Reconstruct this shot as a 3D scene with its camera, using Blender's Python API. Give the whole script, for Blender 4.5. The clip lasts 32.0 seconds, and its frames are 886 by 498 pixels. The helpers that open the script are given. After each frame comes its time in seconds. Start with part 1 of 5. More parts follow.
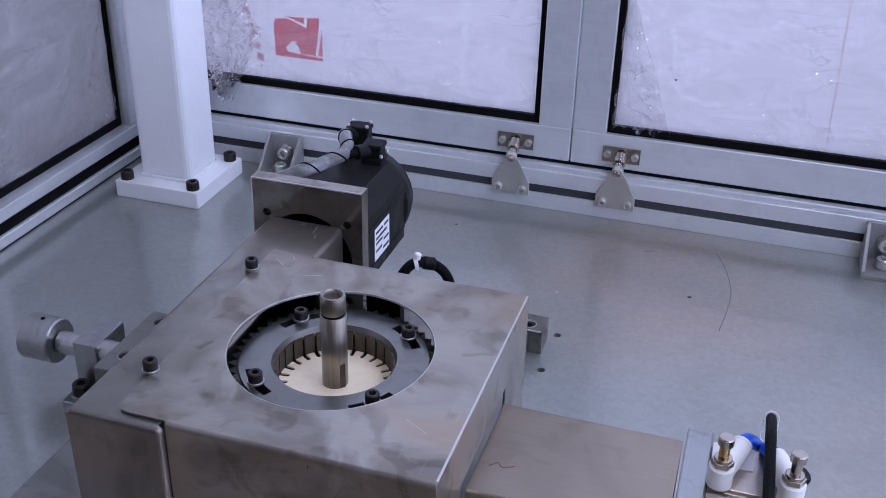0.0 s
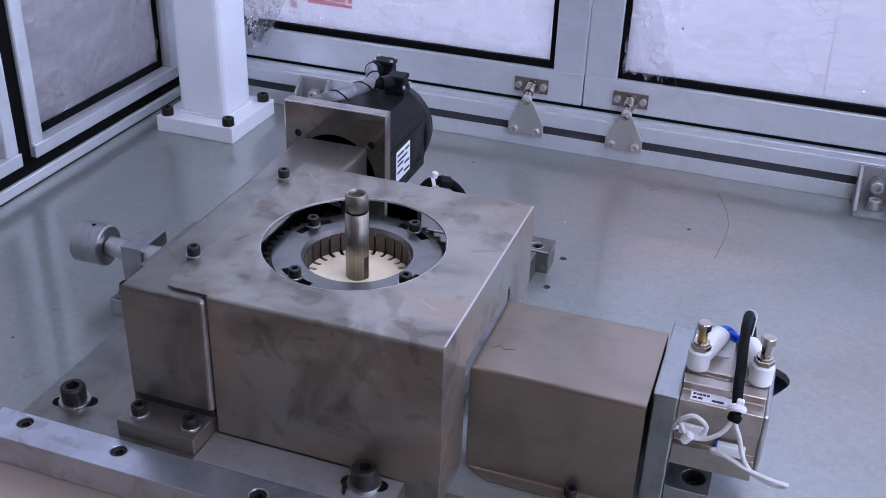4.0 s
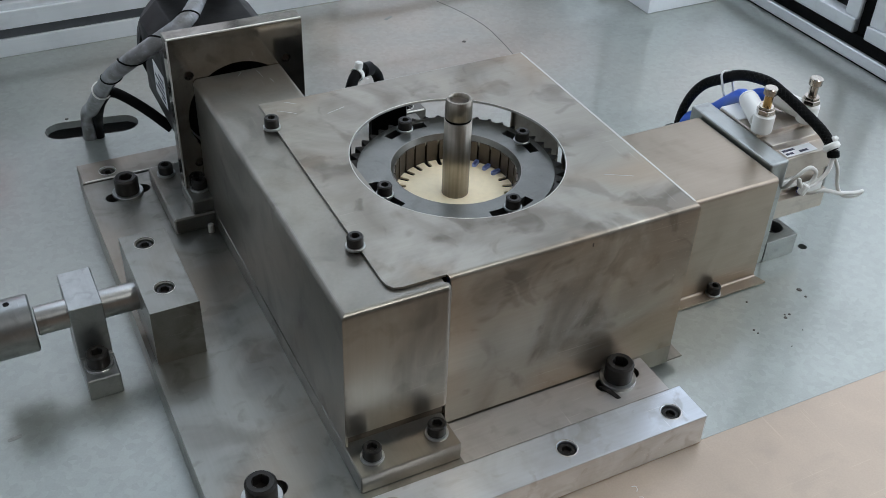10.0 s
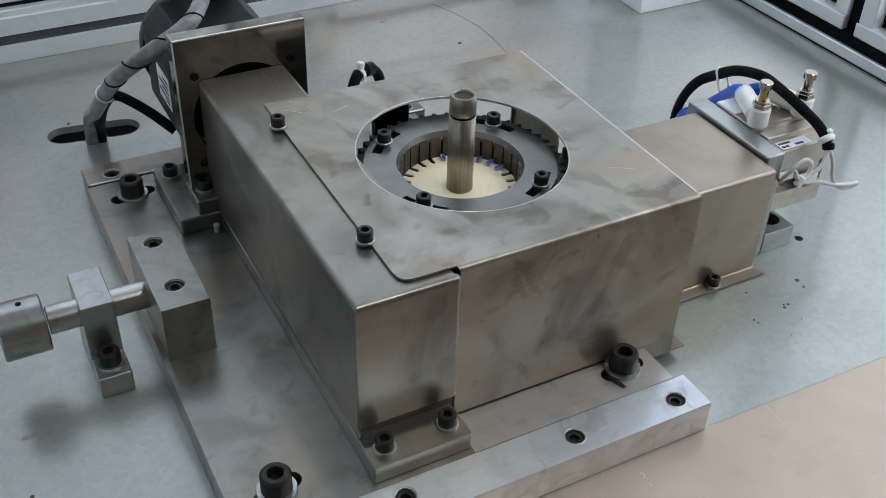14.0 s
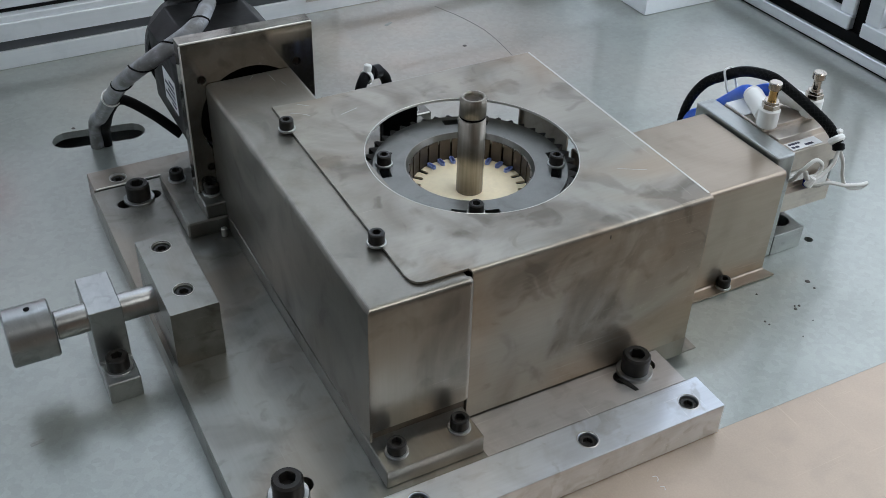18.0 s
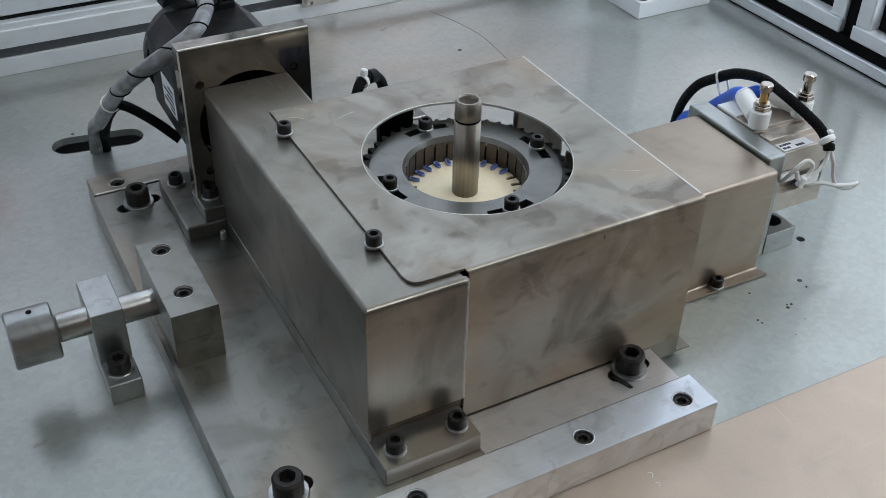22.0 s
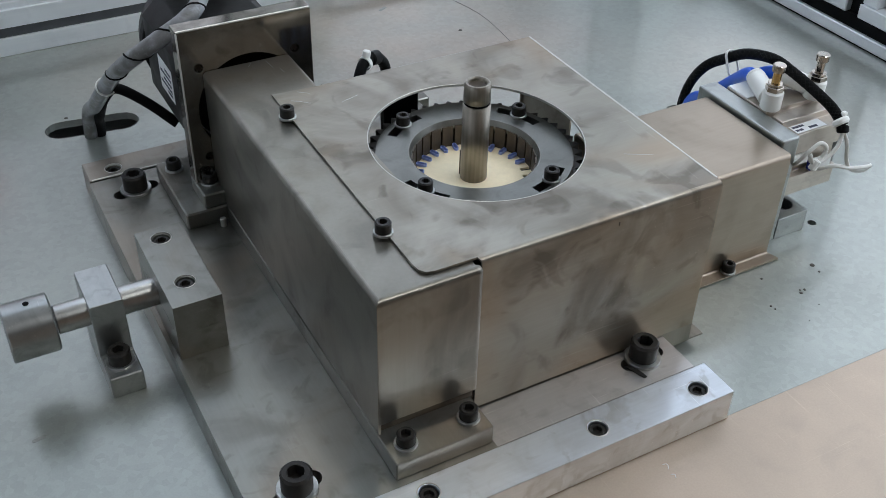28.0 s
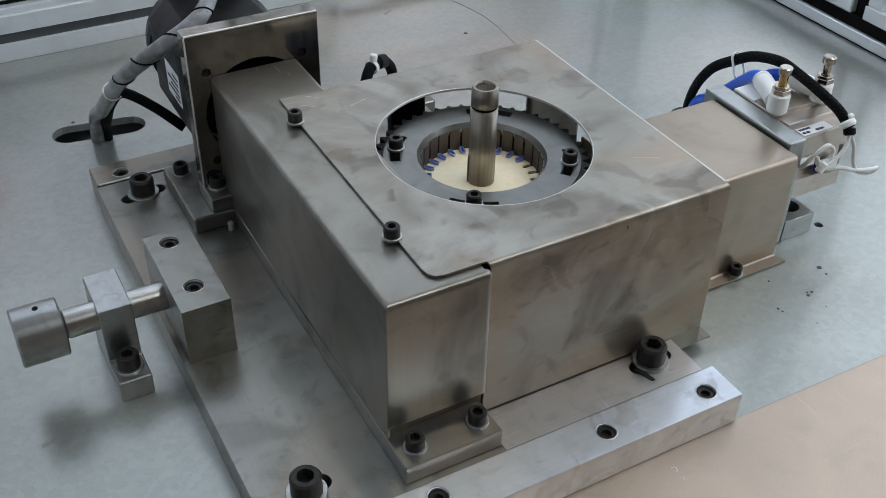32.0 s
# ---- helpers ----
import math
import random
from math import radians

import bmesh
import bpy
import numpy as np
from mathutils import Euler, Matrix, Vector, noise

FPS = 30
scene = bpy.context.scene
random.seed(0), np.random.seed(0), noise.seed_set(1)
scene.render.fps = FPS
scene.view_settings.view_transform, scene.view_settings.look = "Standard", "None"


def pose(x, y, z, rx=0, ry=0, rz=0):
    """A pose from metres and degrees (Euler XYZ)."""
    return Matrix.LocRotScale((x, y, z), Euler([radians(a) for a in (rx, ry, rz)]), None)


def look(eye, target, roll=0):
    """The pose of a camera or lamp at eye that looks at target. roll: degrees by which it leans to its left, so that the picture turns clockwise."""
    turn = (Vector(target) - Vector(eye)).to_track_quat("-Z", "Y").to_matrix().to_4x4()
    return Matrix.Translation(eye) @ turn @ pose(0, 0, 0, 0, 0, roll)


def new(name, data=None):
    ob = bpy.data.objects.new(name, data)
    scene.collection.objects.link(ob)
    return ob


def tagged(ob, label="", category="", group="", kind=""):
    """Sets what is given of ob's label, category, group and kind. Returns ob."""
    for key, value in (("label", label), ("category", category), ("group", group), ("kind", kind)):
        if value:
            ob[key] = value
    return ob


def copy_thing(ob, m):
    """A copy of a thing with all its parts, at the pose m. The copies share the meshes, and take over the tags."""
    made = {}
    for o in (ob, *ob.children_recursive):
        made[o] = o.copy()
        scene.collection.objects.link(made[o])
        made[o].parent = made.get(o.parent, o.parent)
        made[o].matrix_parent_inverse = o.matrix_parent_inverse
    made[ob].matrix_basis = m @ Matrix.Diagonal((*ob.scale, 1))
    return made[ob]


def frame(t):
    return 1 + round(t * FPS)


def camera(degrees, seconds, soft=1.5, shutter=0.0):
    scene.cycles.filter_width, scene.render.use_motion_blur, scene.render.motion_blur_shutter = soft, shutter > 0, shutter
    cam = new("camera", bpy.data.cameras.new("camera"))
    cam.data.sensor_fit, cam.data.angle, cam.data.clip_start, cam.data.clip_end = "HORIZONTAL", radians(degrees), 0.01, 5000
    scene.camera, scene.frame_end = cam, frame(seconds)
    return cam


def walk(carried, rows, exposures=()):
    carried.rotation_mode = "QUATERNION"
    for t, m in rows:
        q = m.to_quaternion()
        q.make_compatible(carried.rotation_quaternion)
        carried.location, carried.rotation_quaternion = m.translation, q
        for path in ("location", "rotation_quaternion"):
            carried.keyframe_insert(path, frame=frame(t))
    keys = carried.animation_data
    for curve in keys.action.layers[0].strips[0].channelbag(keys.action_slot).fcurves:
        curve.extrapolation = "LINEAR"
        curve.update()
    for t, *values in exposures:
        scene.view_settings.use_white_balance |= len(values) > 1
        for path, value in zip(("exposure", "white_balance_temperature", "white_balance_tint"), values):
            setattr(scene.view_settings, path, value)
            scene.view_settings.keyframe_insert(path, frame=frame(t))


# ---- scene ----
cam = camera(46.10, 32.0, soft=0.85)
PATH = [
    (0, (0.3229, -0.3700, 0.4671), (0.0648, 0.4711, -0.0082), 1.48),
    (0.5, (0.3257, -0.3757, 0.4674), (0.0623, 0.4587, -0.0168), 1.47),
    (1, (0.3259, -0.3827, 0.4669), (0.0624, 0.4525, -0.0159), 1.68),
    (1.5, (0.3251, -0.3895, 0.4654), (0.0625, 0.4449, -0.0193), 1.77),
    (2, (0.3335, -0.3992, 0.4672), (0.0667, 0.4358, -0.0141), 1.87),
    (2.5, (0.3423, -0.4072, 0.4666), (0.0697, 0.4259, -0.0146), 1.91),
    (3, (0.3675, -0.4256, 0.4681), (0.0807, 0.4010, -0.0162), 2.06),
    (3.5, (0.3882, -0.4489, 0.4650), (0.0805, 0.3695, -0.0204), 2.23),
    (5.5, (0.1319, -0.4313, 0.4292), (0.1050, 0.4234, -0.0892), 0.92),
    (6, (0.0967, -0.3847, 0.4279), (0.1316, 0.4615, -0.1039), 1.04),
    (6.5, (0.0561, -0.3560, 0.4195), (0.1611, 0.4658, -0.1404), 1.84),
    (7, (0.0009, -0.3324, 0.4255), (0.1751, 0.4671, -0.1492), 2.61),
    (7.5, (-0.0756, -0.3129, 0.4326), (0.1971, 0.4461, -0.1586), 2.55),
    (8, (-0.1214, -0.3267, 0.4384), (0.2166, 0.3993, -0.1606), 2.48),
    (8.5, (-0.1251, -0.3344, 0.4400), (0.2510, 0.3708, -0.1610), 2.89),
    (9, (-0.1250, -0.3325, 0.4402), (0.2571, 0.3685, -0.1619), 3.00),
    (9.5, (-0.1273, -0.3348, 0.4391), (0.2488, 0.3677, -0.1652), 2.59),
    (10, (-0.1286, -0.3384, 0.4376), (0.2432, 0.3639, -0.1695), 2.41),
    (10.5, (-0.1305, -0.3393, 0.4357), (0.2444, 0.3621, -0.1705), 2.12),
    (11, (-0.1344, -0.3384, 0.4364), (0.2418, 0.3621, -0.1700), 2.25),
    (11.5, (-0.1365, -0.3437, 0.4390), (0.2398, 0.3595, -0.1642), 2.12),
    (12, (-0.1379, -0.3474, 0.4382), (0.2415, 0.3575, -0.1611), 2.07),
    (12.5, (-0.1411, -0.3459, 0.4376), (0.2378, 0.3573, -0.1640), 2.19),
    (13, (-0.1406, -0.3472, 0.4374), (0.2409, 0.3560, -0.1626), 2.04),
    (13.5, (-0.1433, -0.3436, 0.4369), (0.2423, 0.3578, -0.1626), 2.18),
    (14, (-0.1432, -0.3443, 0.4370), (0.2406, 0.3566, -0.1642), 2.05),
    (14.5, (-0.1439, -0.3454, 0.4388), (0.2374, 0.3605, -0.1581), 1.86),
    (16.5, (-0.1474, -0.3418, 0.4354), (0.2384, 0.3622, -0.1609), 1.86),
    (17, (-0.1485, -0.3402, 0.4348), (0.2345, 0.3640, -0.1630), 1.87),
    (17.5, (-0.1473, -0.3402, 0.4345), (0.2360, 0.3637, -0.1634), 1.76),
    (18, (-0.1477, -0.3393, 0.4338), (0.2379, 0.3635, -0.1639), 1.78),
    (18.5, (-0.1483, -0.3391, 0.4341), (0.2389, 0.3634, -0.1631), 1.79),
    (19, (-0.1499, -0.3387, 0.4342), (0.2377, 0.3646, -0.1617), 1.82),
    (19.5, (-0.1496, -0.3387, 0.4350), (0.2343, 0.3676, -0.1597), 1.51),
    (20, (-0.1486, -0.3397, 0.4356), (0.2365, 0.3658, -0.1593), 1.59),
    (20.5, (-0.1491, -0.3425, 0.4353), (0.2360, 0.3636, -0.1588), 1.52),
    (21, (-0.1500, -0.3436, 0.4360), (0.2352, 0.3624, -0.1584), 1.53),
    (21.5, (-0.1490, -0.3459, 0.4372), (0.2384, 0.3581, -0.1580), 1.51),
    (22, (-0.1512, -0.3465, 0.4371), (0.2382, 0.3575, -0.1569), 1.52),
    (22.5, (-0.1561, -0.3437, 0.4373), (0.2379, 0.3584, -0.1559), 1.50),
    (23, (-0.1574, -0.3420, 0.4359), (0.2390, 0.3575, -0.1588), 1.74),
    (23.5, (-0.1561, -0.3376, 0.4351), (0.2415, 0.3592, -0.1619), 1.75),
    (24, (-0.1555, -0.3367, 0.4342), (0.2423, 0.3589, -0.1641), 1.74),
    (24.5, (-0.1565, -0.3357, 0.4345), (0.2389, 0.3592, -0.1661), 1.70),
    (25, (-0.1552, -0.3342, 0.4347), (0.2382, 0.3600, -0.1681), 1.69),
    (25.5, (-0.1534, -0.3339, 0.4340), (0.2405, 0.3596, -0.1692), 1.72),
    (27.5, (-0.1555, -0.3269, 0.4315), (0.2379, 0.3622, -0.1770), 1.83),
    (28, (-0.1533, -0.3281, 0.4307), (0.2394, 0.3609, -0.1784), 1.67),
    (28.5, (-0.1535, -0.3291, 0.4306), (0.2382, 0.3615, -0.1774), 1.37),
    (29, (-0.1540, -0.3289, 0.4318), (0.2378, 0.3615, -0.1764), 1.44),
    (29.5, (-0.1562, -0.3288, 0.4317), (0.2343, 0.3633, -0.1753), 1.57),
    (30, (-0.1554, -0.3285, 0.4313), (0.2344, 0.3633, -0.1766), 1.52),
    (30.5, (-0.1534, -0.3283, 0.4316), (0.2381, 0.3625, -0.1761), 1.43),
    (31, (-0.1533, -0.3285, 0.4313), (0.2377, 0.3631, -0.1761), 1.31),
    (31.5, (-0.1538, -0.3282, 0.4313), (0.2371, 0.3630, -0.1765), 1.23),
    (32, (-0.1559, -0.3266, 0.4322), (0.2349, 0.3644, -0.1759), 1.40),
]
walk(cam, [(t, look(eye, target, roll)) for t, eye, target, roll in PATH],
     exposures=[(0.0, -0.3, 5170, 30), (2.5, -0.28, 5170, 30), (3.5, -0.18, 5170, 30), (6.0, -0.06, 5010, 31), (7.9, -0.03, 4950, 29), (8.4, -0.09, 5820, 7), (32.0, -0.09, 5820, 7)])

# ---- light: a factory hall with unseen ceiling lamps ----
world = bpy.data.worlds.new("hall_air")
world.use_nodes = True
world.node_tree.nodes["Background"].inputs[0].default_value = (0.8, 0.9, 1.0, 1)
world.node_tree.nodes["Background"].inputs[1].default_value = 0.02
scene.world = world


def area(name, x, y, z, sx, sy, watts, colour, rx=0, ry=0):
    data = bpy.data.lights.new(name, "AREA")
    data.shape, data.size, data.size_y, data.energy, data.color = "RECTANGLE", sx, sy, watts, colour
    ob = new(name, data)
    ob.matrix_world = pose(x, y, z, rx, ry, 0)
    return ob


# unseen lamps: added battens light the fronts from above, others shine through the panes
for bx, by, watts in ((0.7, -1.3, 13.0), (1.8, -0.9, 11.5), (0.5, 0.6, 5.5), (2.2, 0.3, 2.4)):
    area("ceiling_batten", bx, by, 2.34, 0.09, 1.2, watts, (1.0, 0.94, 0.85))
area("window_light_back", 0.16, 0.71, 0.31, 0.96, 0.54, 2.3, (0.83, 0.94, 1.0), rx=-90)
area("window_light_upper", 0.18, 0.71, 0.84, 0.96, 0.50, 3.35, (0.72, 0.88, 1.0), rx=-90)
area("window_light_east", 0.71, 0.06, 0.56, 1.0, 0.84, 6.0, (0.81, 0.93, 1.0), ry=90)
area("window_light_west", -0.39, 0.12, 0.64, 1.2, 0.92, 1.45, (0.83, 0.97, 1.0), ry=-90)

# ---- materials ----
def surface(name, colour, rough=0.4, metal=0.0, grain=400.0, stretch=(1, 1, 1), vary=0.12, stain=0.0, stain_scale=30.0,
            stain_colour=None, bump=0.05, rough_vary=0.1, coat=0.0, alpha=1.0, swirl=0.6, soft_detail=5.0, spec=0.5):
    m = bpy.data.materials.new(name)
    m.use_nodes = True
    nt, p = m.node_tree, m.node_tree.nodes["Principled BSDF"]
    n, l = nt.nodes.new, nt.links.new
    tc = n("ShaderNodeTexCoord")
    mp = n("ShaderNodeMapping")
    mp.inputs["Scale"].default_value = stretch
    l(tc.outputs["Object"], mp.inputs[0])
    fine = n("ShaderNodeTexNoise")
    fine.inputs["Scale"].default_value, fine.inputs["Detail"].default_value = grain * 0.45, 1.0
    l(mp.outputs[0], fine.inputs["Vector"])
    wide = n("ShaderNodeTexNoise")
    wide.inputs["Scale"].default_value, wide.inputs["Detail"].default_value, wide.inputs["Distortion"].default_value = stain_scale, soft_detail, swirl
    l(tc.outputs["Object"], wide.inputs["Vector"])
    base = (*colour, 1)
    dark = (*(stain_colour or [c * 0.5 for c in colour]), 1)
    ramp = n("ShaderNodeValToRGB")
    ramp.color_ramp.interpolation = "EASE"
    ramp.color_ramp.elements[0].position, ramp.color_ramp.elements[1].position = 0.36, 0.78
    ramp.color_ramp.elements[0].color, ramp.color_ramp.elements[1].color = (0, 0, 0, 1), (stain, stain, stain, 1)
    l(wide.outputs["Fac"], ramp.inputs[0])
    mix = n("ShaderNodeMix")
    mix.data_type = "RGBA"
    mix.inputs[6].default_value, mix.inputs[7].default_value = base, dark
    l(ramp.outputs[0], mix.inputs[0])
    hsv = n("ShaderNodeHueSaturation")
    rng = n("ShaderNodeMapRange")
    rng.inputs["To Min"].default_value, rng.inputs["To Max"].default_value = 1 - vary, 1 + vary
    l(fine.outputs["Fac"], rng.inputs["Value"])
    l(rng.outputs[0], hsv.inputs["Value"])
    smudge = n("ShaderNodeTexNoise")
    smudge.inputs["Scale"].default_value, smudge.inputs["Detail"].default_value, smudge.inputs["Distortion"].default_value = stain_scale * 3.3, 3.0, 1.4
    l(tc.outputs["Object"], smudge.inputs["Vector"])
    sm = n("ShaderNodeMapRange")
    sm.interpolation_type = "SMOOTHSTEP"
    sm.inputs["From Min"].default_value, sm.inputs["From Max"].default_value = 0.52, 0.72
    sm.inputs["To Min"].default_value, sm.inputs["To Max"].default_value = 0.0, stain * 0.45
    l(smudge.outputs["Fac"], sm.inputs["Value"])
    worn = n("ShaderNodeMix")
    worn.data_type = "RGBA"
    worn.inputs[7].default_value = dark
    l(sm.outputs[0], worn.inputs[0])
    l(mix.outputs[2], worn.inputs[6])
    l(worn.outputs[2], hsv.inputs["Color"])
    l(hsv.outputs[0], p.inputs["Base Color"])
    rr = n("ShaderNodeMapRange")
    rr.interpolation_type = "SMOOTHSTEP"
    rr.inputs["From Min"].default_value, rr.inputs["From Max"].default_value = 0.3, 0.7
    rr.inputs["To Min"].default_value, rr.inputs["To Max"].default_value = (max(rough - rough_vary, 0.283) if rough > 0.27 else max(rough - rough_vary, 0.05)), (min(rough + rough_vary, 1) if rough > 0.27 else min(rough + rough_vary, 0.262))
    l(wide.outputs["Fac"], rr.inputs["Value"])
    l(rr.outputs[0], p.inputs["Roughness"])
    bp = n("ShaderNodeBump")
    bp.inputs["Strength"].default_value, bp.inputs["Distance"].default_value = bump, 0.0004
    l(fine.outputs["Fac"], bp.inputs["Height"])
    l(bp.outputs[0], p.inputs["Normal"])
    p.inputs["Metallic"].default_value = metal
    p.inputs["Specular IOR Level"].default_value = spec
    p.inputs["Coat Weight"].default_value = coat
    p.inputs["Alpha"].default_value = alpha
    return m


def metal(name, colour, dark, rough=(0.16, 0.25), grain=500.0, stretch=(1, 1, 1), cloud=20.0, amount=0.6, prints=0.5, scratches=0.25, metallic=1.0,
          bump=0.012, tint=None, tint_scale=7.0, contrast=0.035):
    """Bare sheet or milled metal: brushed grain, cloudy wipe marks, sharper oily prints and thin bright scratches."""
    m = bpy.data.materials.new(name)
    m.use_nodes = True
    nt, p = m.node_tree, m.node_tree.nodes["Principled BSDF"]
    n, l = nt.nodes.new, nt.links.new
    tc = n("ShaderNodeTexCoord")

    def noise_tex(scale, detail, distortion=0.0, mapping=None, turn=(0, 0, 0)):
        t = n("ShaderNodeTexNoise")
        t.inputs["Scale"].default_value, t.inputs["Detail"].default_value, t.inputs["Distortion"].default_value = scale, detail, distortion
        if mapping:
            mp = n("ShaderNodeMapping")
            mp.inputs["Scale"].default_value, mp.inputs["Rotation"].default_value = mapping, turn
            l(tc.outputs["Object"], mp.inputs[0])
            l(mp.outputs[0], t.inputs["Vector"])
        else:
            l(tc.outputs["Object"], t.inputs["Vector"])
        return t.outputs["Fac"]

    def span(socket, a, b, lo, hi, smooth=True):
        r = n("ShaderNodeMapRange")
        r.interpolation_type = "SMOOTHSTEP" if smooth else "LINEAR"
        for k, v in (("From Min", a), ("From Max", b), ("To Min", lo), ("To Max", hi)):
            r.inputs[k].default_value = v
        l(socket, r.inputs["Value"])
        return r.outputs[0]

    def calc(op, a, b):
        c = n("ShaderNodeMath")
        c.operation = op
        for i, v in enumerate((a, b)):
            if isinstance(v, (int, float)):
                c.inputs[i].default_value = v
            else:
                l(v, c.inputs[i])
        return c.outputs[0]

    def blend(fac, a, b):
        mx = n("ShaderNodeMix")
        mx.data_type = "RGBA"
        l(fac, mx.inputs[0])
        for i, v in ((6, a), (7, b)):
            if isinstance(v, tuple):
                mx.inputs[i].default_value = (*v, 1)
            else:
                l(v, mx.inputs[i])
        return mx.outputs[2]

    wipe = span(noise_tex(cloud, 5.0, 1.1), 0.38, 0.70, 0.0, amount)
    spot = span(noise_tex(cloud * 2.6, 3.5, 0.9), 0.53, 0.68, 0.0, prints)
    fine = noise_tex(grain, 2.0, 0.0, stretch)
    soil = calc("MINIMUM", calc("ADD", wipe, spot), 1.0)
    shade = blend(soil, colour, dark)
    if tint:
        shade = blend(span(noise_tex(tint_scale, 3.0, 0.8), 0.46, 0.66, 0.0, 0.75), shade, tint)
    one = span(noise_tex(1.0, 1.0, 0.6, (22, 900, 900), (0.2, 0.3, 0.5)), 0.70, 0.76, 0.0, scratches)
    two = span(noise_tex(1.0, 1.0, 0.4, (900, 30, 700), (0.1, 0.4, -0.25)), 0.71, 0.77, 0.0, scratches)
    lines = calc("MULTIPLY", calc("ADD", one, two), span(noise_tex(cloud * 0.6, 2.0), 0.45, 0.65, 0.1, 1.0))
    shade = blend(calc("MINIMUM", lines, 1.0), shade, tuple(min(c * 1.45, 0.9) for c in colour))
    hsv = n("ShaderNodeHueSaturation")
    l(span(fine, 0.25, 0.75, 1 - contrast, 1 + contrast, False), hsv.inputs["Value"])
    l(shade, hsv.inputs["Color"])
    l(hsv.outputs[0], p.inputs["Base Color"])
    l(span(calc("ADD", calc("MULTIPLY", wipe, 0.6), calc("MULTIPLY", spot, 0.5)), 0.0, 0.65, *rough), p.inputs["Roughness"])
    bp = n("ShaderNodeBump")
    bp.inputs["Strength"].default_value, bp.inputs["Distance"].default_value = bump, 0.0004
    l(calc("ADD", fine, calc("MULTIPLY", noise_tex(cloud * 0.9, 2.0), 2.2)), bp.inputs["Height"])
    l(bp.outputs[0], p.inputs["Normal"])
    p.inputs["Metallic"].default_value = metallic
    return m


def galvanised(name, colour, stain_colour, patches, rough, metallic):
    """Zinc-coated sheet: small crystal spangle, broad clouds and brownish patches lying round given spots (x, y,
    radius).
    """
    m = metal(name, colour, tuple(c * 0.80 for c in colour), rough, 900, (1, 1, 1), 6.0, 0.55, 0.05, 0.0, metallic, 0.006)
    nt, p = m.node_tree, m.node_tree.nodes["Principled BSDF"]
    n, l = nt.nodes.new, nt.links.new
    tc, vor, hsv = n("ShaderNodeTexCoord"), n("ShaderNodeTexVoronoi"), n("ShaderNodeHueSaturation")
    vor.inputs["Scale"].default_value = 260
    l(tc.outputs["Object"], vor.inputs["Vector"])
    grey, rng = n("ShaderNodeSeparateColor"), n("ShaderNodeMapRange")
    l(vor.outputs["Color"], grey.inputs[0])
    l(grey.outputs[0], rng.inputs["Value"])
    rng.inputs["To Min"].default_value, rng.inputs["To Max"].default_value = 0.95, 1.05
    shade = p.inputs["Base Color"].links[0].from_socket
    ragged = n("ShaderNodeTexNoise")
    ragged.inputs["Scale"].default_value, ragged.inputs["Detail"].default_value = 14, 4
    l(tc.outputs["Object"], ragged.inputs["Vector"])
    for x, y, r, strength in patches:
        far, ease, mul, mix = n("ShaderNodeVectorMath"), n("ShaderNodeMapRange"), n("ShaderNodeMath"), n("ShaderNodeMix")
        far.operation, mul.operation, mix.data_type = "DISTANCE", "MULTIPLY", "RGBA"
        far.inputs[1].default_value = (x, y, 0)
        l(tc.outputs["Object"], far.inputs[0])
        ease.interpolation_type = "SMOOTHSTEP"
        for k, v in (("From Min", r), ("From Max", r * 0.25), ("To Min", 0.0), ("To Max", 2.0 * strength)):
            ease.inputs[k].default_value = v
        l(far.outputs["Value"], ease.inputs["Value"])
        l(ease.outputs[0], mul.inputs[0])
        l(ragged.outputs["Fac"], mul.inputs[1])
        l(mul.outputs[0], mix.inputs[0])
        l(shade, mix.inputs[6])
        mix.inputs[7].default_value = (*stain_colour, 1)
        shade = mix.outputs[2]
    l(rng.outputs[0], hsv.inputs["Value"])
    l(shade, hsv.inputs["Color"])
    l(hsv.outputs[0], p.inputs["Base Color"])
    p.inputs["Coat Weight"].default_value, p.inputs["Coat Roughness"].default_value, p.inputs["Coat IOR"].default_value = 0.6, 0.07, 1.6
    return m


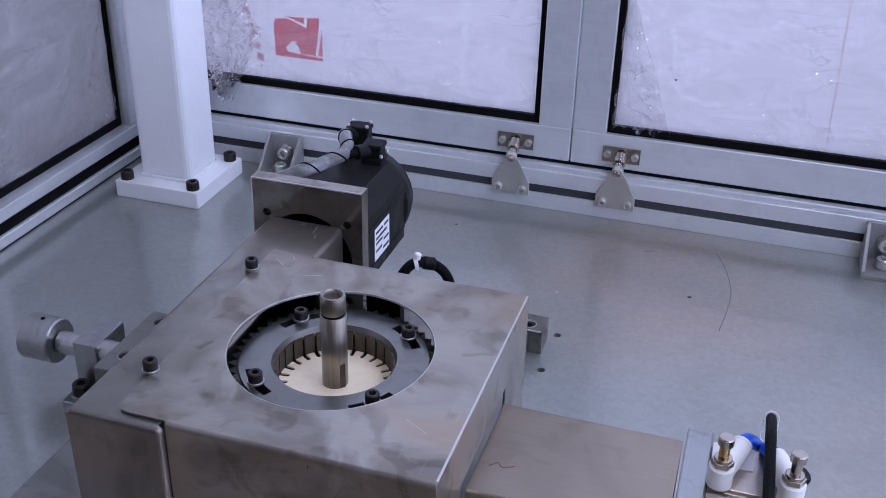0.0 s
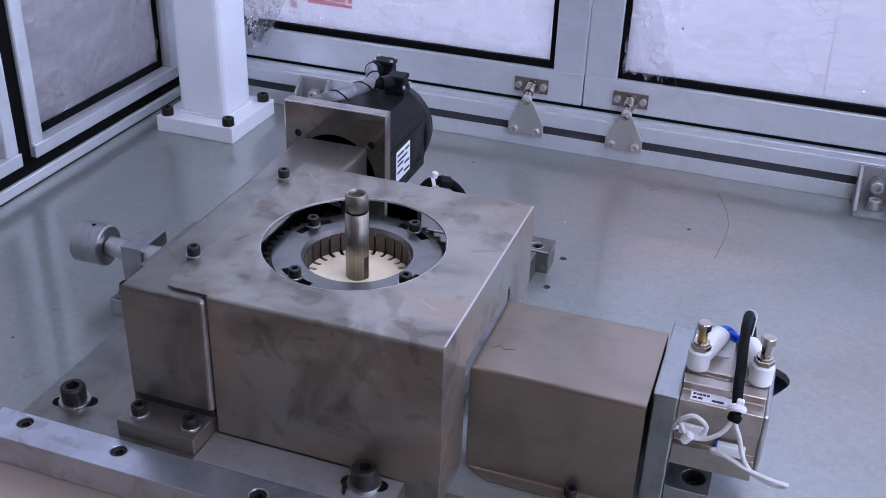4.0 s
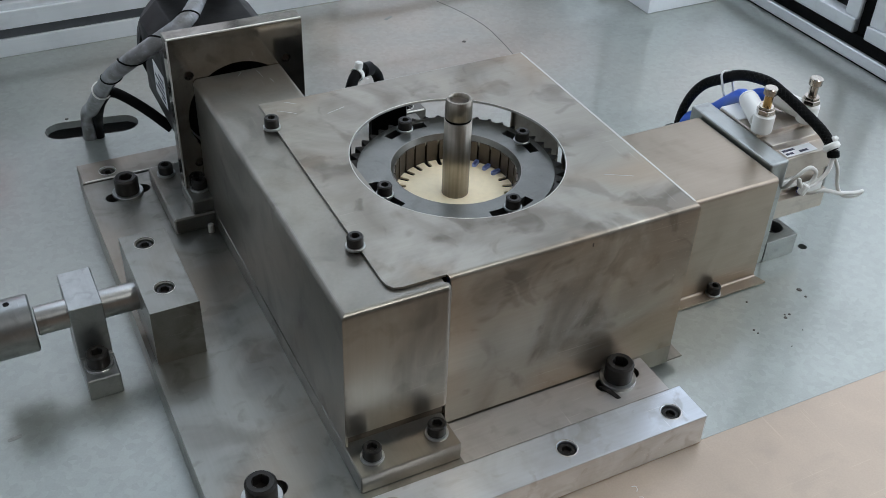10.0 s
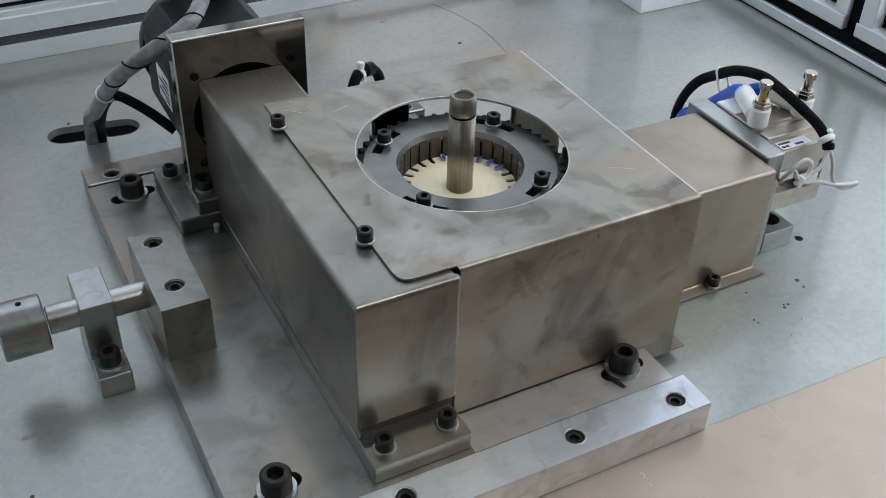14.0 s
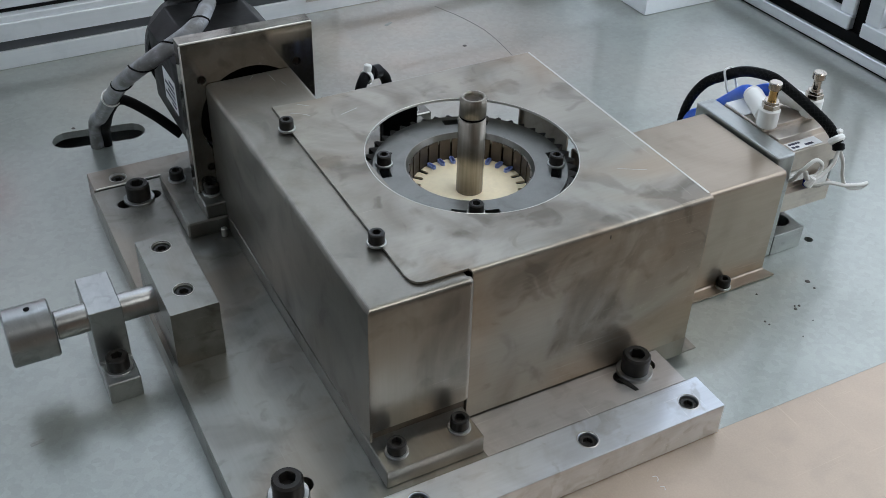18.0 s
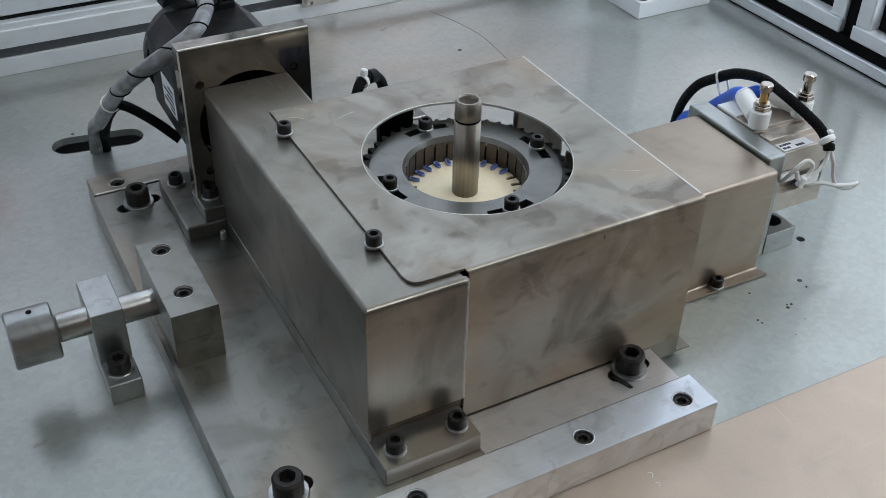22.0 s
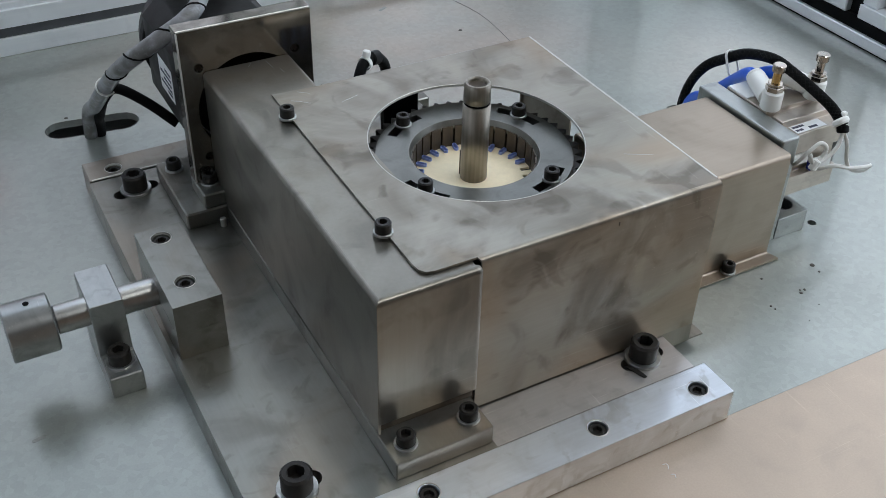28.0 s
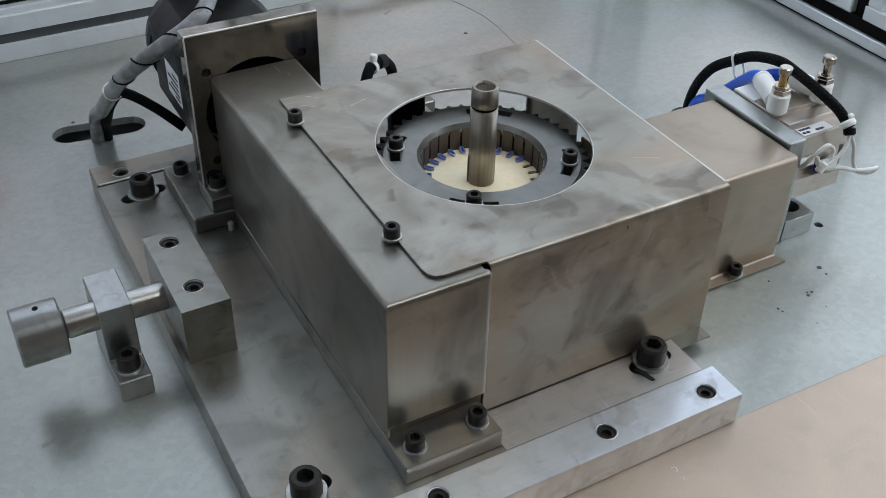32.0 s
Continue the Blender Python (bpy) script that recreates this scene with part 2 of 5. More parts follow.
M = dict(
    floor=galvanised("galvanised_floor_sheet", (0.372, 0.388, 0.352), (0.45, 0.375, 0.31), ((0.27, 0.46, 0.20, 0.7), (0.02, 0.50, 0.12, 0.3), (0.47, 0.25, 0.16, 0.3)),
                     (0.285, 0.34), 0.66),
    floor_front=metal("stainless_front_sheet", (0.475, 0.38, 0.295), (0.385, 0.315, 0.25), (0.285, 0.33), 900, (1, 1, 1), 9, 0.5, 0.3, 0.15, 0.6),
    cover=metal("brushed_stainless_cover", (0.30, 0.282, 0.245), (0.155, 0.142, 0.121), (0.285, 0.36), 500, (1, 1, 0.06), 15, 0.65, 0.3, 0.25, 0.86, tint=(0.305, 0.262, 0.208)),
    cover_top=metal("smudged_stainless_top", (0.38, 0.352, 0.300), (0.165, 0.144, 0.117), (0.285, 0.36), 600, (0.08, 1, 1), 16, 0.75, 0.42, 0.4, 0.80, tint=(0.385, 0.302, 0.218)),
    feed=metal("brushed_stainless_channel", (0.350, 0.293, 0.230), (0.25, 0.207, 0.162), (0.285, 0.34), 500, (0.06, 1, 1), 15, 0.55, 0.25, 0.2, 0.85),
    steel=metal("ground_steel", (0.27, 0.268, 0.243), (0.155, 0.143, 0.123), (0.285, 0.38), 600, (1, 0.06, 1), 24, 0.6, 0.4, 0.3, 0.84, tint=(0.31, 0.265, 0.215)),
    # lightened steel for the sheen on the base plate's front
    strip=metal("ground_steel_lit", (0.50, 0.475, 0.455), (0.34, 0.31, 0.285), (0.285, 0.36), 600, (0.06, 1, 1), 26, 0.5, 0.35, 0.4, 0.72),
    # base colour lightened and blued for the window's sheen on the bar
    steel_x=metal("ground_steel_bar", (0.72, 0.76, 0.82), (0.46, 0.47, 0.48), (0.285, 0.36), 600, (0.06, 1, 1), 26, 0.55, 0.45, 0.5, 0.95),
    bracket=metal("dark_milled_steel", (0.42, 0.39, 0.345), (0.19, 0.17, 0.145), (0.10, 0.18), 500, (1, 1, 0.08), 26, 0.6, 0.4, 0.35, 0.97),
    angle=metal("grey_milled_aluminium", (0.40, 0.415, 0.40), (0.27, 0.275, 0.265), (0.285, 0.36), 600, (1, 0.08, 1), 30, 0.5, 0.35, 0.3, 0.95),
    body=metal("bead_blasted_aluminium", (0.52, 0.465, 0.40), (0.40, 0.35, 0.30), (0.285, 0.36), 700, (0.06, 1, 1), 40, 0.4, 0.3, 0.3, 0.9),
    ring=metal("turned_steel_ring", (0.228, 0.228, 0.212), (0.155, 0.152, 0.138), (0.285, 0.34), 700, (1, 1, 1), 40, 0.5, 0.3, 0.2, 0.95, 0.02),
    tooth=surface("dark_gear_steel", (0.10, 0.095, 0.09), 0.42, 0.8, 700, vary=0.1, stain=0.4, stain_scale=80, bump=0.05),
    finger=surface("oiled_brown_steel", (0.095, 0.077, 0.06), 0.42, 0.7, 600, (1, 1, 0.1), 0.12, 0.4, 80, bump=0.05),
    shaft=metal("turned_shaft_steel", (0.36, 0.33, 0.28), (0.22, 0.195, 0.16), (0.40, 0.48), 420, (1.6, 1.6, 0.04), 45, 0.4, 0.2, 0.3, 1.0, 0.05, contrast=0.2),
    alu=surface("anodised_aluminium", (0.85, 0.865, 0.88), 0.31, 0.56, 700, (0.05, 1, 1), 0.05, 0.25, 20, (0.52, 0.53, 0.55), 0.02, 0.04),
    alu_y=surface("anodised_aluminium_side", (0.85, 0.865, 0.88), 0.31, 0.56, 700, (1, 0.05, 1), 0.05, 0.25, 20, (0.52, 0.53, 0.55), 0.02, 0.04),
    alu_mill=metal("milled_aluminium", (0.45, 0.46, 0.45), (0.28, 0.28, 0.27), (0.285, 0.35), 700, (1, 0.08, 1), 40, 0.5, 0.35, 0.35, 0.95),
    turned=metal("turned_bright_steel", (0.58, 0.58, 0.565), (0.36, 0.355, 0.345), (0.285, 0.33), 900, (3, 0.3, 0.3), 60, 0.4, 0.3, 0.2, 1.0, 0.06),
    # darkened for the shade inside the profile's groove
    slot=surface("profile_groove_shade", (0.11, 0.113, 0.116), 0.5, 0.6, 500, vary=0.1),
    zinc=surface("zinc_plated", (0.64, 0.62, 0.575), 0.32, 0.75, 700, vary=0.06, stain=0.1, stain_scale=120, bump=0.06),
    brass=surface("bare_brass", (0.70, 0.49, 0.20), 0.22, 1.0, 500, vary=0.06, bump=0.02),
    nickel=surface("nickel_brass", (0.50, 0.455, 0.395), 0.22, 1.0, 500, vary=0.1, bump=0.05),
    black=surface("black_oxide", (0.016, 0.0145, 0.013), 0.36, 0.1, 900, vary=0.25, bump=0.1, stain=0.5, stain_scale=160, stain_colour=(0.035, 0.028, 0.022), spec=0.35),
    rubber=surface("black_rubber", (0.0045, 0.0042, 0.0042), 0.6, 0.0, 500, vary=0.2, spec=0.08),
    motor=surface("black_motor_paint", (0.011, 0.0105, 0.010), 0.42, 0.0, 800, vary=0.2, bump=0.1, stain=0.3, stain_scale=40,
                  stain_colour=(0.018, 0.0175, 0.0165), spec=0.12),
    plastic=surface("black_connector_plastic", (0.007, 0.007, 0.0075), 0.42, 0.0, 700, vary=0.2, spec=0.15),
    white=surface("white_gloss_paint", (0.86, 0.87, 0.88), 0.3, 0.0, 900, vary=0.03, stain=0.15, stain_scale=25,
                  stain_colour=(0.72, 0.72, 0.72), bump=0.12, coat=0.2),
    white_plastic=surface("white_plastic", (0.78, 0.77, 0.73), 0.4, 0.0, 500, vary=0.04),
    wire=surface("pale_grey_cable", (0.66, 0.64, 0.60), 0.5, 0.0, 500, vary=0.06),
    blue=surface("blue_polyurethane_tube", (0.012, 0.10, 0.62), 0.3, 0.0, 300, vary=0.08, coat=0.2),
    blue_dark=surface("blue_sensor_end", (0.03, 0.05, 0.33), 0.4, 0.0, 400, vary=0.1),
    liner=surface("blue_insulation_paper", (0.27, 0.34, 0.66), 0.5, 0.0, 600, vary=0.12),
    cream=surface("cream_fibre_board", (0.93, 0.80, 0.55), 0.6, 0.0, 700, vary=0.06, stain=0.3, stain_scale=60, stain_colour=(0.76, 0.63, 0.43)),
    wrap=surface("frosted_spiral_wrap", (0.125, 0.12, 0.112), 0.3, 0.0, 260, vary=0.25, coat=0.3, stain=0.85, stain_scale=75, stain_colour=(0.33, 0.335, 0.36), bump=0.3),
    sleeve=surface("black_braided_sleeve", (0.005, 0.005, 0.005), 0.6, 0.0, 900, vary=0.4, bump=0.6, spec=0.08),
    paper=surface("label_paper", (0.78, 0.78, 0.78), 0.5, 0.0, 700, vary=0.03),
    braid=surface("grey_braid_fleck", (0.016, 0.016, 0.015), 0.6, 0.0, 900, vary=0.3, spec=0.1),
    ink=surface("label_ink", (0.03, 0.03, 0.06), 0.5, 0.0, 700, vary=0.05),
    scratch=surface("dark_scratch", (0.19, 0.18, 0.165), 0.6, 0.0, 300, vary=0.2),
    speck=surface("dark_speck", (0.085, 0.075, 0.064), 0.7, 0.0, 300, vary=0.2),
    pale_mark=surface("pale_scuff", (0.62, 0.62, 0.6), 0.5, 0.2, 300, vary=0.2),
    smear=surface("dried_smear", (0.33, 0.335, 0.30), 0.4, 0.4, 300, vary=0.2, stain=0.6, stain_scale=150),
    mark_red=surface("reddish_brown_pen", (0.22, 0.12, 0.095), 0.5, 0.2, 300, vary=0.2),
    # unseen hall floor and south wall: brown chosen to warm reflected light
    concrete=surface("hall_floor_paint", (0.52, 0.385, 0.265), 0.5, 0.0, 60, vary=0.08, stain=0.3, stain_scale=2),
    brown_wall=surface("brown_hall_wall", (0.54, 0.385, 0.25), 0.7, 0.0, 60, vary=0.05, stain=0.3, stain_scale=2),
    cast=surface("die_cast_grey", (0.36, 0.355, 0.34), 0.5, 0.6, 600, vary=0.12, bump=0.15),
    wall=surface("hall_wall_paint", (0.32, 0.31, 0.30), 0.7, 0.0, 60, vary=0.04, stain=0.2, stain_scale=2),
    cabinet=surface("cabinet_grey_paint", (0.5, 0.51, 0.5), 0.45, 0.0, 500, vary=0.04),
)


def film_panel(name, colour, translucency):
    """White protective sheet on clear acrylic: diffuse, and it lets some light through."""
    m = surface(name, colour, 0.30, 0.0, 60, vary=0.02, stain=0.75, stain_scale=6, stain_colour=(colour[0] * 0.93, colour[1] * 0.84, colour[2] * 0.86), bump=0.1, coat=0.15)
    nt = m.node_tree
    out, p = nt.nodes["Material Output"], nt.nodes["Principled BSDF"]
    tr = nt.nodes.new("ShaderNodeBsdfTranslucent")
    tr.inputs[0].default_value = (*colour, 1)
    mx = nt.nodes.new("ShaderNodeMixShader")
    mx.inputs[0].default_value = translucency
    nt.links.new(p.outputs[0], mx.inputs[1])
    nt.links.new(tr.outputs[0], mx.inputs[2])
    nt.links.new(mx.outputs[0], out.inputs[0])
    return m


M["panel"] = film_panel("white_masked_acrylic", (0.845, 0.80, 0.80), 0.85)
M["red"] = film_panel("red_film_print", (0.88, 0.50, 0.53), 0.85)
M["red_pale"] = film_panel("faded_red_print", (0.85, 0.68, 0.70), 0.85)


def clear_film(name, haze):
    """Thin clear plastic: mostly see-through, a little milky, with glossy creases."""
    m = bpy.data.materials.new(name)
    m.use_nodes = True
    nt = m.node_tree
    n, l = nt.nodes.new, nt.links.new
    nt.nodes.remove(nt.nodes["Principled BSDF"])
    clear, milk, gloss = n("ShaderNodeBsdfTransparent"), n("ShaderNodeBsdfDiffuse"), n("ShaderNodeBsdfGlossy")
    clear.inputs[0].default_value = (0.95, 0.935, 0.94, 1)
    milk.inputs[0].default_value = (0.80, 0.78, 0.79, 1)
    gloss.inputs["Roughness"].default_value = 0.05
    tc = n("ShaderNodeTexCoord")

    def cloud(scale, detail, lo, hi, a, b, squash=(1, 1, 1)):
        mp, t, r = n("ShaderNodeMapping"), n("ShaderNodeTexNoise"), n("ShaderNodeMapRange")
        mp.inputs["Scale"].default_value = squash
        t.inputs["Scale"].default_value, t.inputs["Detail"].default_value, t.inputs["Distortion"].default_value = scale, detail, 0.8
        r.interpolation_type = "SMOOTHSTEP"
        for k, v in (("From Min", lo), ("From Max", hi), ("To Min", a), ("To Max", b)):
            r.inputs[k].default_value = v
        l(tc.outputs["Object"], mp.inputs[0])
        l(mp.outputs[0], t.inputs["Vector"])
        l(t.outputs["Fac"], r.inputs["Value"])
        return r.outputs[0]

    patch = cloud(16, 4, 0.42, 0.68, haze * 0.2, haze * 1.6, (1, 1, 2.2))
    # milky ridge lines put the shading of creases into the haze
    ridge, off, fold, thin, crease, total = cloud(7, 4, 0.0, 1.0, -0.5, 0.5, (1, 1, 2.6)), n("ShaderNodeMath"), n("ShaderNodeMapRange"), cloud(5, 2, 0.45, 0.60, 0.0, 1.0), n("ShaderNodeMath"), n("ShaderNodeMath")
    off.operation, crease.operation, total.operation = "ABSOLUTE", "MULTIPLY", "ADD"
    for k, v in (("From Min", 0.0), ("From Max", 0.022), ("To Min", haze * 3.2), ("To Max", 0.0)):
        fold.inputs[k].default_value = v
    l(ridge, off.inputs[0])
    l(off.outputs[0], fold.inputs["Value"])
    l(fold.outputs[0], crease.inputs[0])
    l(thin, crease.inputs[1])
    l(patch, total.inputs[0])
    l(crease.outputs[0], total.inputs[1])
    rng_out = total.outputs[0]
    crinkle, where, both, bump = cloud(48, 3, 0.0, 1.0, 0.0, 1.0), cloud(11, 3, 0.47, 0.62, 0.08, 1.0, (1, 1, 1.8)), n("ShaderNodeMath"), n("ShaderNodeBump")
    both.operation = "MULTIPLY"
    l(crinkle, both.inputs[0])
    l(where, both.inputs[1])
    bump.inputs["Strength"].default_value, bump.inputs["Distance"].default_value = 1.0, 0.016
    l(both.outputs[0], bump.inputs["Height"])
    l(bump.outputs[0], gloss.inputs["Normal"])
    body, skin, fres = n("ShaderNodeMixShader"), n("ShaderNodeMixShader"), n("ShaderNodeFresnel")
    fres.inputs["IOR"].default_value = 2.0
    l(rng_out, body.inputs[0])
    l(clear.outputs[0], body.inputs[1])
    l(milk.outputs[0], body.inputs[2])
    l(fres.outputs[0], skin.inputs[0])
    l(body.outputs[0], skin.inputs[1])
    l(gloss.outputs[0], skin.inputs[2])
    l(skin.outputs[0], nt.nodes["Material Output"].inputs[0])
    return m


M["film"] = clear_film("clear_crumpled_film", 0.10)
M["film_thick"] = clear_film("gathered_clear_film", 0.22)

# ---- mesh tools ----
from mathutils.geometry import tessellate_polygon

ORIGIN = {}


def bm_box(x0, x1, y0, y1, z0, z1, bev=0.0006, seg=1):
    bm = bmesh.new()
    bmesh.ops.create_cube(bm, size=1)
    bmesh.ops.scale(bm, vec=(x1 - x0, y1 - y0, z1 - z0), verts=bm.verts)
    bmesh.ops.translate(bm, vec=((x0 + x1) / 2, (y0 + y1) / 2, (z0 + z1) / 2), verts=bm.verts)
    if bev:
        bmesh.ops.bevel(bm, geom=list(bm.edges), offset=bev, segments=seg, profile=0.5, affect="EDGES")
    return bm


def bm_lathe(profile, n=32, m=Matrix(), smooth=True):
    """A body turned round z from a profile of (radius, z), closed on the axis where the radius is 0."""
    bm = bmesh.new()
    rings = []
    for r, z in profile:
        if r < 1e-6:
            rings.append([bm.verts.new((0, 0, z))])
        else:
            rings.append([bm.verts.new((r * math.cos(2 * math.pi * i / n), r * math.sin(2 * math.pi * i / n), z)) for i in range(n)])
    for a, b in zip(rings, rings[1:]):
        for i in range(n):
            j = (i + 1) % n
            if len(a) == 1 and len(b) == 1:
                continue
            if len(a) == 1:
                bm.faces.new((a[0], b[i], b[j]))
            elif len(b) == 1:
                bm.faces.new((a[i], a[j], b[0]))
            else:
                bm.faces.new((a[i], a[j], b[j], b[i]))
    bmesh.ops.recalc_face_normals(bm, faces=bm.faces)
    bmesh.ops.transform(bm, matrix=m, verts=bm.verts)
    if smooth:
        for f in bm.faces:
            f.smooth = True
    return bm


def along(p, q):
    """The pose that lays z from p towards q."""
    p, q = Vector(p), Vector(q)
    return Matrix.Translation(p) @ (q - p).to_track_quat("Z", "Y").to_matrix().to_4x4()


def bm_rod(p, q, r, n=24, c=0.0006):
    h = (Vector(q) - Vector(p)).length
    bm = bm_lathe([(0, 0), (r - c, 0), (r, c), (r, h - c), (r - c, h), (0, h)], n, along(p, q), smooth=False)
    if n >= 12:
        axis = (Vector(q) - Vector(p)).normalized()
        bm.normal_update()
        for f in bm.faces:
            f.smooth = abs(f.normal.dot(axis)) < 0.2
        for e in bm.edges:
            e.smooth = all(f.smooth for f in e.link_faces)
    return bm


def bm_plate(outer, holes, z0, z1, m=Matrix()):
    """A flat plate with through holes: outlines in x, y, from z0 to z1."""
    bm = bmesh.new()
    loops = [list(outer)] + [list(h) for h in holes]
    tris = tessellate_polygon([[Vector((x, y, 0)) for x, y in lp] for lp in loops])
    flat = [p for lp in loops for p in lp]
    low, top = [bm.verts.new((x, y, z0)) for x, y in flat], [bm.verts.new((x, y, z1)) for x, y in flat]
    for a, b, c in tris:
        for vs in ((top[a], top[b], top[c]), (low[c], low[b], low[a])):
            try:
                bm.faces.new(vs)
            except ValueError:
                pass
    at = 0
    for lp in loops:
        k = len(lp)
        for i in range(k):
            j = (i + 1) % k
            bm.faces.new((low[at + i], low[at + j], top[at + j], top[at + i]))
        at += k
    bmesh.ops.recalc_face_normals(bm, faces=bm.faces)
    bmesh.ops.transform(bm, matrix=m, verts=bm.verts)
    return bm


def bm_shell(polygons):
    """Thin sheet faces that share their edges: each is an outline in 3D with its holes."""
    bm = bmesh.new()
    for outer, *holes in polygons:
        loops = [[Vector(p) for p in lp] for lp in (outer, *holes)]
        flat = [bm.verts.new(p) for lp in loops for p in lp]
        for a, b, c in tessellate_polygon(loops):
            bm.faces.new((flat[a], flat[b], flat[c]))
    bmesh.ops.remove_doubles(bm, verts=bm.verts, dist=0.0001)
    bmesh.ops.dissolve_limit(bm, angle_limit=0.02, verts=bm.verts, edges=bm.edges)
    bmesh.ops.recalc_face_normals(bm, faces=bm.faces)
    return bm


def circle(cx, cy, r, n=32, a0=0.0):
    return [(cx + r * math.cos(a0 + 2 * math.pi * i / n), cy + r * math.sin(a0 + 2 * math.pi * i / n)) for i in range(n)]


def stadium(cx, cy, length, width, angle=0.0, n=8):
    """An oblong hole: its whole length and width, turned by angle degrees."""
    r, h, a = width / 2, (length - width) / 2, radians(angle)
    pts = [(h + r * math.cos(t), r * math.sin(t)) for t in (-math.pi / 2 + math.pi * i / n for i in range(n + 1))]
    pts += [(-x, -y) for x, y in pts]
    return [(cx + x * math.cos(a) - y * math.sin(a), cy + x * math.sin(a) + y * math.cos(a)) for x, y in pts]


def rect(x0, x1, y0, y1):
    return [(x0, y0), (x1, y0), (x1, y1), (x0, y1)]


def smooth_path(points, steps=8):
    """Points on a smooth curve through the given ones."""
    ps = [Vector(p) for p in points]
    ps = [2 * ps[0] - ps[1], *ps, 2 * ps[-1] - ps[-2]]
    out = []
    for i in range(1, len(ps) - 2):
        a, b, c, d = ps[i - 1:i + 3]
        for s in range(steps):
            t = s / steps
            out.append(0.5 * (2 * b + (c - a) * t + (2 * a - 5 * b + 4 * c - d) * t * t + (3 * b - a - 3 * c + d) * t ** 3))
    return out + [ps[-2]]


def bm_tube(points, r, n=12, steps=8, caps=True, flat=1.0):
    path = smooth_path(points, steps)
    bm = bmesh.new()
    rings, side = [], None
    for i, p in enumerate(path):
        d = (path[min(i + 1, len(path) - 1)] - path[max(i - 1, 0)]).normalized()
        side = side or (Vector((1, 0, 0)) if flat < 1 else d.orthogonal())
        side = (side - d * side.dot(d)).normalized()
        up = d.cross(side)
        rings.append([bm.verts.new(p + r * (side * flat * math.cos(2 * math.pi * k / n) + up * math.sin(2 * math.pi * k / n))) for k in range(n)])
    for a, b in zip(rings, rings[1:]):
        for k in range(n):
            bm.faces.new((a[k], a[(k + 1) % n], b[(k + 1) % n], b[k])).smooth = True
    if caps:
        bm.faces.new(list(reversed(rings[0])))
        bm.faces.new(rings[-1])
    return bm


def bm_helix(points, r, wire, turns, n=6, winding=1, flat=1.0, phase=0.0):
    """A wire wound round a path."""
    path = smooth_path(points, 10)
    out, side = [], None
    last = len(path) - 1
    for s in range(turns * 16 + 1):
        u = s / (turns * 16) * last
        i = min(int(u), last - 1)
        p = path[i].lerp(path[i + 1], u - i)
        d = (path[i + 1] - path[i]).normalized()
        side = side or (Vector((1, 0, 0)) if flat < 1 else d.orthogonal())
        side = (side - d * side.dot(d)).normalized()
        up, a = d.cross(side), phase + winding * 2 * math.pi * s / 16
        out.append(p + r * (side * flat * math.cos(a) + up * math.sin(a)))
    return bm_tube(out, wire, n, 1)


def join(*bms):
    out = bmesh.new()
    for b in bms:
        me = bpy.data.meshes.new("tmp")
        b.to_mesh(me)
        b.free()
        out.from_mesh(me)
        bpy.data.meshes.remove(me)
    return out


def thing(name, label, category, at=(0, 0, 0), group="", kind=""):
    ob = new(name)
    ob.location = at
    ob.empty_display_size = 0.02
    ORIGIN[ob] = Vector(at)
    return tagged(ob, label, category, group, kind)


def part(name, bm, material, parent, label="", bevel=0.0, sheet=0.0, smooth=False, seg=3):
    """Links a bmesh, given in world metres, as one mesh object under a thing or a part."""
    o = ORIGIN[parent] if parent else Vector()
    bmesh.ops.translate(bm, vec=-o, verts=bm.verts)
    me = bpy.data.meshes.new(name)
    bm.to_mesh(me)
    bm.free()
    me.materials.append(M[material])
    ob = new(name, me)
    ob.parent = parent
    ORIGIN[ob] = o
    if smooth:
        for f in me.polygons:
            f.use_smooth = True
    if bevel:
        mod = ob.modifiers.new("edges", "BEVEL")
        mod.width, mod.segments, mod.limit_method, mod.angle_limit = bevel, seg, "ANGLE", radians(40)
    if sheet:
        mod = ob.modifiers.new("sheet", "SOLIDIFY")
        mod.thickness, mod.offset = sheet, 0
    if label:
        tagged(ob, label)
    return ob


def single(name, bm, material, label, category, at, group="", kind="", bevel=0.0, sheet=0.0):
    """A thing that is one mesh."""
    ORIGIN[None] = Vector(at)
    o = Vector(at)
    bmesh.ops.translate(bm, vec=-o, verts=bm.verts)
    me = bpy.data.meshes.new(name)
    bm.to_mesh(me)
    bm.free()
    me.materials.append(M[material])
    ob = new(name, me)
    ob.location = at
    ORIGIN[ob] = o
    if bevel:
        mod = ob.modifiers.new("edges", "BEVEL")
        mod.width, mod.segments, mod.limit_method, mod.angle_limit = bevel, 2, "ANGLE", radians(40)
    if sheet:
        mod = ob.modifiers.new("sheet", "SOLIDIFY")
        mod.thickness, mod.offset = sheet, 0
    return tagged(ob, label, category, group, kind)


MESHES = {}


def shared(key, make, material):
    if key not in MESHES:
        bm = make()
        me = bpy.data.meshes.new(key[0] if isinstance(key, tuple) else key)
        bm.to_mesh(me)
        bm.free()
        me.materials.append(M[material])
        MESHES[key] = me
    return MESHES[key]


